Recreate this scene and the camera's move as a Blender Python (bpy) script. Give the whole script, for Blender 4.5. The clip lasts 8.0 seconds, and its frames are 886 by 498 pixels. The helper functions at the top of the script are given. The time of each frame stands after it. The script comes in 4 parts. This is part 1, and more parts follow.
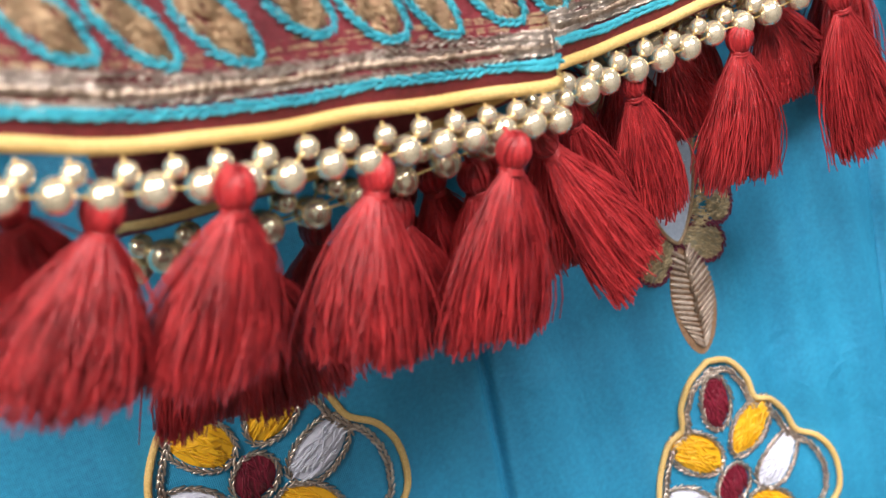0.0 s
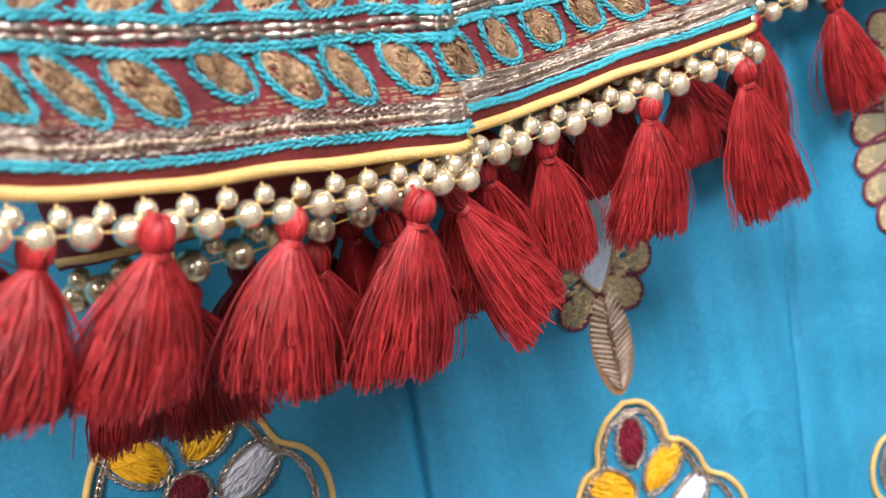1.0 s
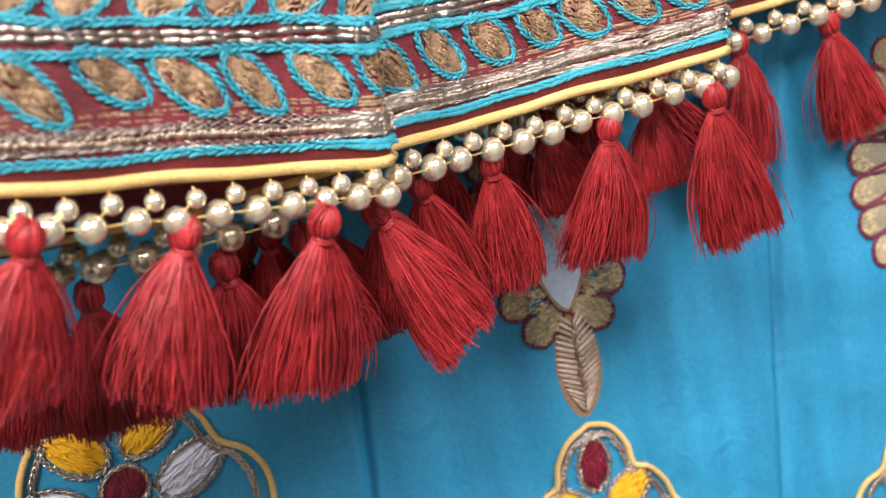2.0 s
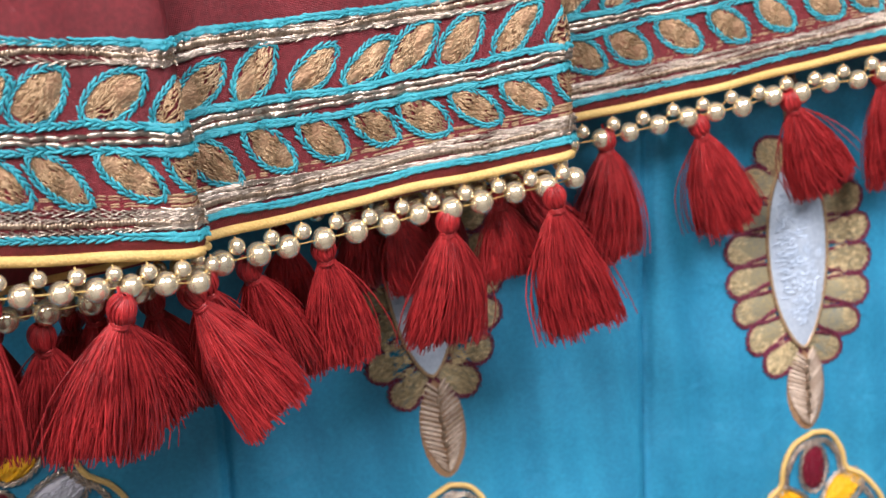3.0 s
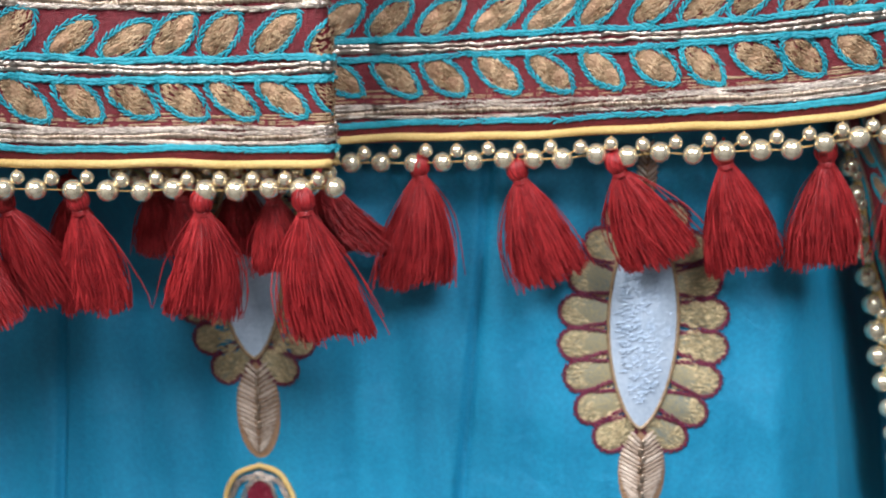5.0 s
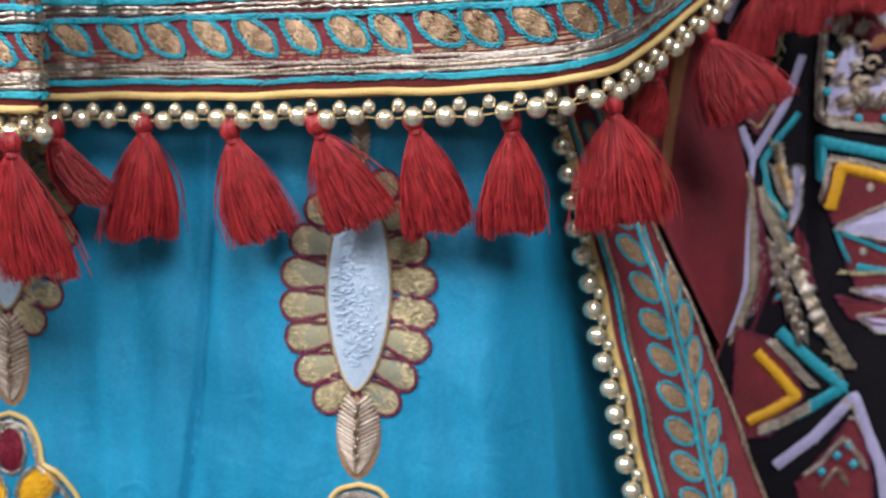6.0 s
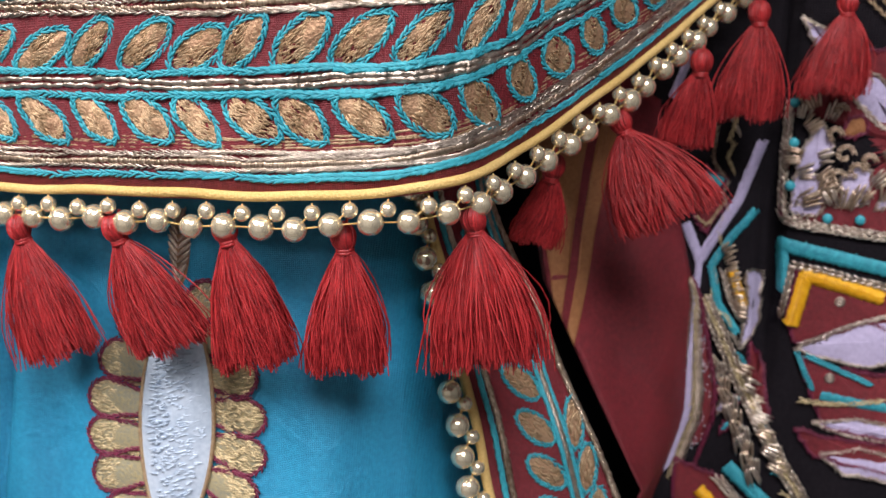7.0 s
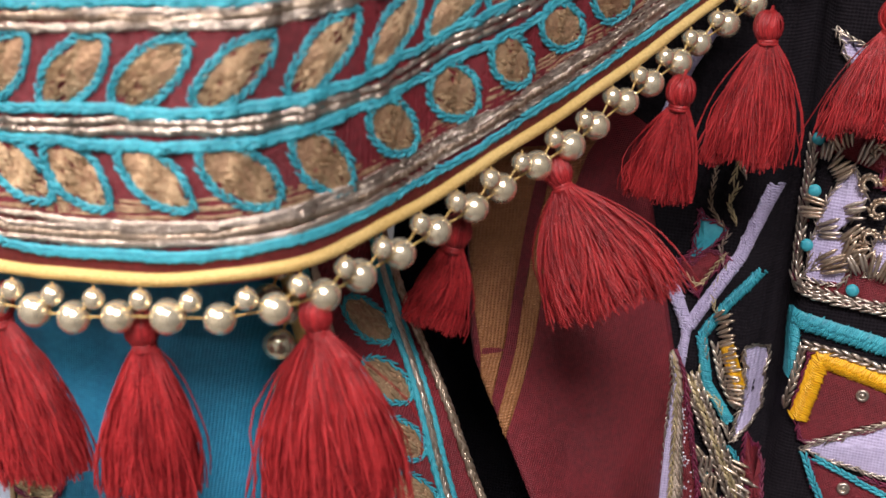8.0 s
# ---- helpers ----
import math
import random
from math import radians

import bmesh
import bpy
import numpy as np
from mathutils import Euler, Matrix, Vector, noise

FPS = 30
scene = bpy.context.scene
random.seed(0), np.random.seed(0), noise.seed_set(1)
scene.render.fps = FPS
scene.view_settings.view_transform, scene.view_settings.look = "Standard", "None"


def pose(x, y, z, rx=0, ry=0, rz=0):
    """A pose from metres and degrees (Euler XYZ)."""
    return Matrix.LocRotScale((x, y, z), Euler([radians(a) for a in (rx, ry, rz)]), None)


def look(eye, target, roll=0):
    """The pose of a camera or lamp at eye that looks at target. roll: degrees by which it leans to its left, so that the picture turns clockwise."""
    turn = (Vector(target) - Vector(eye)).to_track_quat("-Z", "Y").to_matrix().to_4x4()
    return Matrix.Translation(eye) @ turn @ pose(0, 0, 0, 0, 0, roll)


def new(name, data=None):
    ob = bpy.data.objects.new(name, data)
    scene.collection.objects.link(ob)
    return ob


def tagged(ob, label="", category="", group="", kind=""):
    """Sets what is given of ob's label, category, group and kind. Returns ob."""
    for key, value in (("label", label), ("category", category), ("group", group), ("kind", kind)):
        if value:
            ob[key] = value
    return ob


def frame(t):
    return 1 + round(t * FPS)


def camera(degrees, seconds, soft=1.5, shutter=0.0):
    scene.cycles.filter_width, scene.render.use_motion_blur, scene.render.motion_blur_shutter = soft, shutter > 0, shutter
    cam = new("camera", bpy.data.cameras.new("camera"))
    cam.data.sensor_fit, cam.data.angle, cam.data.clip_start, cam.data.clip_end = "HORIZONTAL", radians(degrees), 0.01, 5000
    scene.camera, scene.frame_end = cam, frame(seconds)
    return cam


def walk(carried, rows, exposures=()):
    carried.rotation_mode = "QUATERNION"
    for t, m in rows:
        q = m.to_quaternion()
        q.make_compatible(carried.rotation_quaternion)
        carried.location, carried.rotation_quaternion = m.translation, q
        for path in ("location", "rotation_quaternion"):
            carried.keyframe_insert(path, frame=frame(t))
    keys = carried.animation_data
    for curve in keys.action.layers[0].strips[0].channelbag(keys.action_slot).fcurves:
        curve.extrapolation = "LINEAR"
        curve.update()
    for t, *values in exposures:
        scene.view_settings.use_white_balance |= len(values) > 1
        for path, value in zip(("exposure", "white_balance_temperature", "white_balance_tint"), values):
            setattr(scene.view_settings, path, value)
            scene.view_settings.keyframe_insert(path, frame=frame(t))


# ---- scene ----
cam = camera(38.2, 8.0, soft=1.6)
cam.data.dof.use_dof, cam.data.dof.focus_distance, cam.data.dof.aperture_fstop = True, 0.278, 22.0
PATH = [
    (0, (-0.1462, -0.2647, 0.9433), (-0.0626, -0.0028, 0.8232), -14.23),
    (0.5, (-0.1420, -0.2755, 0.9453), (-0.0603, -0.0094, 0.8335), -13.05),
    (1, (-0.1390, -0.2892, 0.9522), (-0.0505, -0.0264, 0.8377), -11.54),
    (1.2, (-0.1385, -0.2956, 0.9520), (-0.0518, -0.0320, 0.8380), -11.33),
    (2.3, (-0.0884, -0.2937, 0.9499), (-0.0282, -0.0225, 0.8366), -8.48),
    (2.5, (-0.0794, -0.3081, 0.9586), (-0.0215, -0.0356, 0.8472), -7.27),
    (3, (-0.0488, -0.3194, 0.9708), (-0.0009, -0.0462, 0.8564), -6.72),
    (3.5, (-0.0122, -0.3011, 0.9620), (0.0278, -0.0285, 0.8433), -6.50),
    (4, (0.0224, -0.3050, 0.9629), (0.0388, -0.0248, 0.8571), -6.35),
    (4.2, (0.0428, -0.3123, 0.9677), (0.0339, -0.0318, 0.8617), -5.22),
    (5.3, (0.1628, -0.3452, 0.9417), (0.0986, -0.0658, 0.8532), -0.61),
    (5.5, (0.1882, -0.3491, 0.9347), (0.1181, -0.0696, 0.8515), 0.02),
    (6, (0.2323, -0.3383, 0.9245), (0.1579, -0.0586, 0.8457), 0.22),
    (6.5, (0.2559, -0.2973, 0.9271), (0.1774, -0.0179, 0.8515), 0.36),
    (7, (0.2693, -0.2491, 0.9384), (0.1762, 0.0248, 0.8592), 1.46),
    (7.5, (0.2813, -0.1999, 0.9429), (0.1745, 0.0664, 0.8552), 1.63),
    (8, (0.2863, -0.1557, 0.9508), (0.1689, 0.1020, 0.8518), 2.98),
]
walk(cam, [(t, look(eye, target, roll)) for t, eye, target, roll in PATH], exposures=[(0.0, 0.22, 6600, 15), (1.0, 0.28, 6600, 17), (2.5, 0.1, 6600, 18), (4.0, -0.26, 6550, 15), (5.4, -0.18, 5950, 10), (6.2, -0.22, 6050, 11), (7.0, -0.08, 6550, 16), (8.0, 0.12, 6800, 18)])

# ---- light ----
world = bpy.data.worlds.new("room_air")
scene.world = world
world.use_nodes = True
world.node_tree.nodes["Background"].inputs[0].default_value = (0.9, 0.95, 1.0, 1)
world.node_tree.nodes["Background"].inputs[1].default_value = 0.008


def ceiling_lamp(x, y, z, size, watts, colour):
    data = bpy.data.lights.new("ceiling_panel_light", "AREA")
    data.shape, data.size, data.energy, data.color = "SQUARE", size, watts, colour
    ob = new("ceiling_panel_light", data)
    ob.matrix_world = look((x, y, z), (x * 0.4, y * 0.2, 0.85))
    return ob


ceiling_lamp(-0.55, -0.78, 2.0, 0.7, 43, (1.0, 0.97, 0.94))
ceiling_lamp(0.60, -0.85, 2.0, 0.7, 33, (0.97, 0.98, 1.0))


# ---- materials ----
def nodes_of(name):
    m = bpy.data.materials.new(name)
    m.use_nodes = True
    tree = m.node_tree
    return m, tree, tree.nodes["Principled BSDF"]


def add(tree, kind, **values):
    node = tree.nodes.new(kind)
    for key, value in values.items():
        node.inputs[key].default_value = value
    return node


def ramp_mix(tree, factor, a, b):
    mix = tree.nodes.new("ShaderNodeMix")
    mix.data_type = "RGBA"
    mix.inputs[6].default_value, mix.inputs[7].default_value = (*a, 1), (*b, 1)
    tree.links.new(factor, mix.inputs[0])
    return mix.outputs[2]


def surface(name, dark, light, rough=0.6, metal=0.0, grain=900.0, blotch=60.0, bump=0.3, depth=0.0002, sheen=0.0, weave=0.0, vary=0.0, spec=0.5, stretch=(1, 1, 1), crumple=0.0):
    """A cloth, thread or metal surface: colour varied at two scales, fine relief, and a weave where asked."""
    m, tree, bsdf = nodes_of(name)
    link = tree.links.new
    coord = tree.nodes.new("ShaderNodeTexCoord").outputs["Object"]
    fine = add(tree, "ShaderNodeTexNoise", Scale=grain, Detail=3.0)
    wide = add(tree, "ShaderNodeTexNoise", Scale=blotch, Detail=3.0)
    mapped = tree.nodes.new("ShaderNodeMapping")
    mapped.inputs["Scale"].default_value = stretch
    link(coord, mapped.inputs["Vector"])
    link(coord, fine.inputs["Vector"]), link(mapped.outputs[0], wide.inputs["Vector"])
    both = tree.nodes.new("ShaderNodeMath")
    both.operation = "MULTIPLY_ADD"
    both.inputs[1].default_value = 0.6
    link(fine.outputs[0], both.inputs[0])
    half = tree.nodes.new("ShaderNodeMath")
    half.operation = "MULTIPLY"
    half.inputs[1].default_value = 0.5
    link(wide.outputs[0], half.inputs[0]), link(half.outputs[0], both.inputs[2])
    spread = add(tree, "ShaderNodeMapRange")
    spread.inputs["From Min"].default_value, spread.inputs["From Max"].default_value = 0.35, 0.75
    link(both.outputs[0], spread.inputs["Value"])
    factor = spread.outputs[0]
    if vary:
        info = tree.nodes.new("ShaderNodeNewGeometry")
        mixed = tree.nodes.new("ShaderNodeMath")
        mixed.operation = "MULTIPLY_ADD"
        mixed.inputs[1].default_value = vary
        link(info.outputs["Random Per Island"], mixed.inputs[0]), link(factor, mixed.inputs[2])
        shift = tree.nodes.new("ShaderNodeMath")
        shift.operation = "SUBTRACT"
        shift.use_clamp = True
        shift.inputs[1].default_value = vary / 2
        link(mixed.outputs[0], shift.inputs[0])
        factor = shift.outputs[0]
    link(ramp_mix(tree, factor, dark, light), bsdf.inputs["Base Color"])
    bsdf.inputs["Roughness"].default_value, bsdf.inputs["Metallic"].default_value = rough, metal
    bsdf.inputs["Specular IOR Level"].default_value = spec
    bsdf.inputs["Sheen Weight"].default_value = sheen
    bsdf.inputs["Sheen Tint"].default_value = (*light, 1)
    height = fine.outputs[0]
    if weave:
        threads = []
        for axis in ("X", "Z"):
            wave = add(tree, "ShaderNodeTexWave", Scale=weave, Distortion=1.2, Detail=1.0)
            wave.bands_direction = axis
            link(coord, wave.inputs["Vector"])
            threads.append(wave.outputs[1])
        cross = tree.nodes.new("ShaderNodeMath")
        cross.operation = "ADD"
        link(threads[0], cross.inputs[0]), link(threads[1], cross.inputs[1])
        height = cross.outputs[0]
        shade = tree.nodes.new("ShaderNodeMath")
        shade.operation = "MULTIPLY_ADD"
        shade.inputs[1].default_value = 0.15
        link(height, shade.inputs[0]), link(factor, shade.inputs[2])
        less = tree.nodes.new("ShaderNodeMath")
        less.operation = "SUBTRACT"
        less.use_clamp = True
        less.inputs[1].default_value = 0.15
        link(shade.outputs[0], less.inputs[0])
        link(ramp_mix(tree, less.outputs[0], dark, light), bsdf.inputs["Base Color"])
    relief = add(tree, "ShaderNodeBump", Strength=bump, Distance=depth)
    link(height, relief.inputs["Height"])
    if crumple:
        folds = add(tree, "ShaderNodeTexNoise", Scale=70.0, Detail=4.0, Distortion=1.2)
        link(coord, folds.inputs["Vector"])
        creases = add(tree, "ShaderNodeBump", Strength=crumple, Distance=0.002)
        link(folds.outputs[0], creases.inputs["Height"]), link(creases.outputs[0], relief.inputs["Normal"])
    link(relief.outputs[0], bsdf.inputs["Normal"])
    return m


MAROON = surface("maroon_silk", (0.12, 0.008, 0.013), (0.26, 0.022, 0.032), 0.6, weave=850, bump=0.6, sheen=0.03, crumple=0.5)
TEAL_CLOTH = surface("turquoise_silk", (0.010, 0.195, 0.355), (0.019, 0.305, 0.505), 0.5, weave=700, bump=0.35, sheen=0.12, blotch=130, stretch=(1, 1, 0.06), crumple=0.35)
TEAL = surface("turquoise_thread", (0.015, 0.24, 0.31), (0.045, 0.43, 0.51), 0.5, vary=0.5, sheen=0.2, bump=0.5)
RED = surface("red_silk_thread", (0.17, 0.006, 0.009), (0.53, 0.036, 0.038), 0.38, vary=0.75, sheen=0.06, grain=2600, blotch=160, bump=0.9)
# Darker red for the fringe filler: paints in the shade between threads.
RED_GAP_SHADE = surface("red_gap_shade", (0.15, 0.006, 0.01), (0.30, 0.016, 0.02), 0.6, grain=1800)
YELLOW = surface("yellow_cord", (0.60, 0.37, 0.10), (0.84, 0.59, 0.23), 0.65, grain=1900, bump=1.0, depth=0.0004)
YELLOW_FILL = surface("yellow_satin_stitch", (0.75, 0.36, 0.005), (0.92, 0.52, 0.02), 0.45, vary=0.5)
RUBY = surface("ruby_satin_stitch", (0.14, 0.006, 0.02), (0.24, 0.015, 0.035), 0.4, vary=0.5)
PALE = surface("pale_satin_stitch", (0.6, 0.62, 0.72), (0.85, 0.85, 0.92), 0.4, vary=0.5)
ICE = surface("silver_blue_stitch", (0.40, 0.50, 0.62), (0.62, 0.71, 0.82), 0.36, metal=0.2, vary=0.35)
GOLD_THREAD = surface("dull_gold_thread", (0.33, 0.21, 0.11), (0.62, 0.44, 0.27), 0.42, metal=0.5, vary=0.4)
GOLD_BASE = surface("gold_underlay", (0.30, 0.15, 0.085), (0.58, 0.38, 0.22), 0.5, metal=0.4, grain=1500, bump=1.0, depth=0.0005)
BRONZE = surface("bronze_stitch", (0.34, 0.27, 0.15), (0.72, 0.58, 0.34), 0.4, metal=0.4, vary=0.8)
BEIGE = surface("beige_silk_thread", (0.36, 0.26, 0.19), (0.70, 0.57, 0.46), 0.42, metal=0.2, vary=0.8)
BRONZE_BASE = surface("bronze_underlay", (0.24, 0.27, 0.24), (0.50, 0.40, 0.20), 0.5, metal=0.3, grain=1300, bump=0.7)
SILVER = surface("antique_silver_wire", (0.34, 0.27, 0.22), (0.74, 0.64, 0.54), 0.32, metal=0.9, vary=0.8)
BUGLE = surface("champagne_bugle", (0.30, 0.21, 0.14), (0.70, 0.56, 0.43), 0.30, metal=0.85, vary=0.8)
PEARL = surface("champagne_pearl", (0.95, 0.80, 0.54), (0.98, 0.87, 0.65), 0.23, metal=0.78, grain=500, bump=0.05)
PLUM = surface("plum_chain_thread", (0.11, 0.008, 0.03), (0.2, 0.02, 0.06), 0.5, vary=0.5)
BLACK = surface("black_cotton", (0.004, 0.003, 0.005), (0.013, 0.010, 0.013), 0.85, weave=400, bump=0.5, spec=0.15)
LAVENDER = surface("lavender_cotton", (0.42, 0.36, 0.55), (0.62, 0.55, 0.76), 0.7, weave=450, bump=0.5)
BROCADE = surface("gold_brocade", (0.28, 0.10, 0.035), (0.44, 0.19, 0.07), 0.55, metal=0.1, weave=520, bump=0.6)
# Unseen walls and ceiling, kept dark to cut the bounced light.
WALL_PAINT = surface("dark_wall_paint", (0.09, 0.09, 0.09), (0.13, 0.13, 0.127), 0.8, grain=90, blotch=2, bump=0.1)
# Paler for the unseen south wall, which works as a reflector.
BOUNCE_PAINT = surface("bounce_wall_paint", (0.33, 0.325, 0.31), (0.40, 0.395, 0.38), 0.8, grain=90, blotch=2, bump=0.1)
FLOOR_TILE = surface("grey_floor", (0.12, 0.11, 0.11), (0.17, 0.16, 0.15), 0.4, grain=60, blotch=3, bump=0.1)


# ---- mesh tools ----
class Shape:
    """Collects vertices and faces for one mesh."""

    def __init__(self):
        self.v, self.quads, self.rest, self.count = [], [], [], 0

    def points(self, pts):
        pts = np.asarray(pts, float).reshape(-1, 3)
        base = self.count
        self.v.append(pts)
        self.count += len(pts)
        return base

    def grids(self, pts, wrap=False):
        """pts: many sheets of rows of columns of points; wrap closes each row."""
        pts = np.asarray(pts, float)
        n, rows, cols = pts.shape[:3]
        base = self.points(pts)
        r, c = np.meshgrid(np.arange(rows - 1), np.arange(cols if wrap else cols - 1), indexing="ij")
        d = (c + 1) % cols
        one = np.stack([r * cols + c, r * cols + d, (r + 1) * cols + d, (r + 1) * cols + c], -1).reshape(-1, 4)
        self.quads.append((base + np.arange(n)[:, None, None] * rows * cols + one[None]).reshape(-1, 4))
        return base

    def grid(self, pts, wrap=False):
        return self.grids(np.asarray(pts, float)[None], wrap)

    def caps(self, base, n, rows, sides):
        for k in range(n):
            b = base + k * rows * sides
            self.rest.append(tuple(range(b + sides - 1, b - 1, -1)))
            self.rest.append(tuple(range(b + (rows - 1) * sides, b + rows * sides)))

    def tubes(self, paths, radius, sides=6, closed=False, cap=True):
        """Many tubes with the same number of points each."""
        p = np.asarray(paths, float)
        ahead = np.roll(p, -1, 1) - np.roll(p, 1, 1)
        if not closed:
            ahead[:, 0], ahead[:, -1] = p[:, 1] - p[:, 0], p[:, -1] - p[:, -2]
        ahead /= np.linalg.norm(ahead, axis=-1, keepdims=True) + 1e-12
        side = np.cross(ahead, np.array((0.13, 0.97, 0.2)))
        side /= np.linalg.norm(side, axis=-1, keepdims=True) + 1e-12
        up = np.cross(side, ahead)
        rad = np.broadcast_to(np.asarray(radius, float), p.shape[:2])[..., None, None]
        a = np.linspace(0, 2 * math.pi, sides, endpoint=False)[:, None]
        rings = p[:, :, None] + rad * (np.cos(a) * side[:, :, None] + np.sin(a) * up[:, :, None])
        if closed:
            rings = np.concatenate([rings, rings[:, :1]], 1)
        base = self.grids(rings, wrap=True)
        if cap and not closed:
            self.caps(base, *rings.shape[:3])

    def tube(self, path, radius, sides=6, closed=False):
        self.tubes(np.asarray(path, float)[None], radius, sides, closed)

    def links(self, centre, ahead, out, length, width, height, sides=6):
        """Many stitches: long beads lying on the cloth."""
        centre, ahead, out = (np.asarray(x, float).reshape(-1, 3) for x in (centre, ahead, out))
        ahead = ahead / (np.linalg.norm(ahead, axis=1, keepdims=True) + 1e-12)
        side = np.cross(np.broadcast_to(out, ahead.shape), ahead)
        side /= np.linalg.norm(side, axis=1, keepdims=True) + 1e-12
        out = np.cross(ahead, side)
        n = len(centre)
        length, width, height = (np.broadcast_to(np.asarray(x, float), (n,))[:, None, None, None] for x in (length, width, height))
        k = np.array((-0.5, -0.28, 0.05, 0.32, 0.5))[None, :, None, None]
        w = np.array((0.25, 0.85, 1.0, 0.8, 0.2))[None, :, None, None]
        a = np.linspace(0, 2 * math.pi, sides, endpoint=False)[None, None, :, None]
        rings = centre[:, None, None] + ahead[:, None, None] * k * length + w * 0.5 * (width * np.cos(a) * side[:, None, None] + height * np.sin(a) * out[:, None, None])
        self.caps(self.grids(rings, wrap=True), n, 5, sides)

    def link(self, centre, ahead, out, length, width, height, sides=6):
        self.links([centre], [ahead], [out], length, width, height, sides)

    def dome(self, outline, centre, lift, rings=3):
        """A raised pad over a closed outline."""
        outline, centre, lift = np.array(outline, float), np.array(centre, float), np.array(lift, float)
        rows = []
        for k in range(rings + 1):
            q = k / rings
            rows.append(centre + (outline - centre) * (1 - q * 0.98) + lift * math.sin(q * math.pi / 2))
        base = self.grid(rows, wrap=True)
        n = len(outline)
        self.rest.append(tuple(range(base + rings * n, base + (rings + 1) * n)))

    def ball(self, centre, radius, rings=8, cols=14, stretch=(1, 1, 1)):
        b = math.pi * (np.arange(rings + 1) + 0.02) / (rings + 0.04)
        a = np.linspace(0, 2 * math.pi, cols, endpoint=False)
        b, a = np.meshgrid(b, a, indexing="ij")
        self.grid(np.array(centre) + radius * np.array(stretch) * np.stack([np.sin(b) * np.cos(a), np.sin(b) * np.sin(a), np.cos(b)], -1), wrap=True)

    def mesh(self, name, material, smooth=True):
        data = bpy.data.meshes.new(name)
        verts = np.concatenate(self.v)
        quads = np.concatenate(self.quads) if self.quads else np.zeros((0, 4), int)
        sizes = np.r_[np.full(len(quads), 4), [len(f) for f in self.rest]].astype(np.int32)
        loops = np.r_[quads.ravel(), [i for f in self.rest for i in f]].astype(np.int32)
        data.vertices.add(len(verts))
        data.vertices.foreach_set("co", verts.astype(np.float32).ravel())
        data.loops.add(len(loops))
        data.loops.foreach_set("vertex_index", loops)
        data.polygons.add(len(sizes))
        data.polygons.foreach_set("loop_start", np.r_[0, np.cumsum(sizes)[:-1]].astype(np.int32))
        data.materials.append(material)
        data.update(calc_edges=True)
        data.polygons.foreach_set("use_smooth", np.full(len(sizes), smooth))
        return data


def part(name, shape, material, parent, label=""):
    ob = new(name, shape.mesh(name, material) if isinstance(shape, Shape) else shape)
    ob.parent = parent
    return tagged(ob, label) if label else ob


def thing(name, label, category, group="", at=(0, 0, 0)):
    ob = new(name)
    ob.empty_display_size = 0.01
    ob.location = at
    return tagged(ob, label, category, group)


def unit(v):
    v = np.array(v, float)
    return v / (np.linalg.norm(v) + 1e-12)


def spline(points, per=8):
    """A smooth line through points."""
    p = np.array(points, float)
    p = np.vstack([2 * p[0] - p[1], p, 2 * p[-1] - p[-2]])
    out = []
    for i in range(1, len(p) - 2):
        for t in np.linspace(0, 1, per, endpoint=False):
            a, b, c, d = p[i - 1], p[i], p[i + 1], p[i + 2]
            out.append(0.5 * (2 * b + (c - a) * t + (2 * a - 5 * b + 4 * c - d) * t * t + (3 * b - a - 3 * c + d) * t ** 3))
    out.append(p[-2])
    return np.array(out)


def even(path, step):
    """The line resampled at even steps."""
    path = np.array(path, float)
    run = np.r_[0, np.cumsum(np.linalg.norm(np.diff(path, axis=0), axis=1))]
    n = max(2, int(round(run[-1] / step)) + 1)
    s = np.linspace(0, run[-1], n)
    return np.stack([np.interp(s, run, path[:, k]) for k in range(path.shape[1])], 1)


def chain_stitch(shape, path, outs, step=0.0015, width=0.0012, height=0.0009, seed=1, paired=True):
    """Chain stitch along a line on cloth; outs: the cloth's outward direction at each point. paired: each stitch is a loop of two threads."""
    rng = np.random.default_rng(seed)
    both = even(np.hstack([np.array(path, float), np.array(outs, float)]), step)
    at, out = both[:, :3], both[:-1, 3:]
    ahead = np.diff(at, axis=0)
    n = len(ahead)
    ahead /= np.linalg.norm(ahead, axis=1, keepdims=True) + 1e-12
    side = np.cross(out, ahead)
    middle = (at[1:] + at[:-1]) / 2 + side * rng.normal(0, width * 0.08, (n, 1))
    if not paired:
        swing = np.where(np.arange(n) % 2, 0.1, -0.1) + rng.normal(0, 0.06, n)
        shape.links(middle, ahead + swing[:, None] * side, out, step * 1.25, width * rng.uniform(0.85, 1.15, n), height)
        return
    for lane in (-1, 1):
        swing = -lane * (0.30 + rng.normal(0, 0.08, n))
        spot = middle + side * (lane * 0.27 * width) + ahead * (lane * 0.12 * step) + out * rng.uniform(0, height * 0.2, (n, 1))
        shape.links(spot, ahead + swing[:, None] * side, out, step * 1.45, width * 0.52 * rng.uniform(0.85, 1.15, n), height * 0.8, 5)


# ---- room ----
def slab(name, centre, size, material, label, category):
    bm = bmesh.new()
    bmesh.ops.create_cube(bm, size=1.0)
    bmesh.ops.scale(bm, vec=size, verts=bm.verts)
    data = bpy.data.meshes.new(name)
    bm.to_mesh(data)
    bm.free()
    data.materials.append(material)
    ob = new(name, data)
    ob.location = centre
    return tagged(ob, label, category, kind="structure")


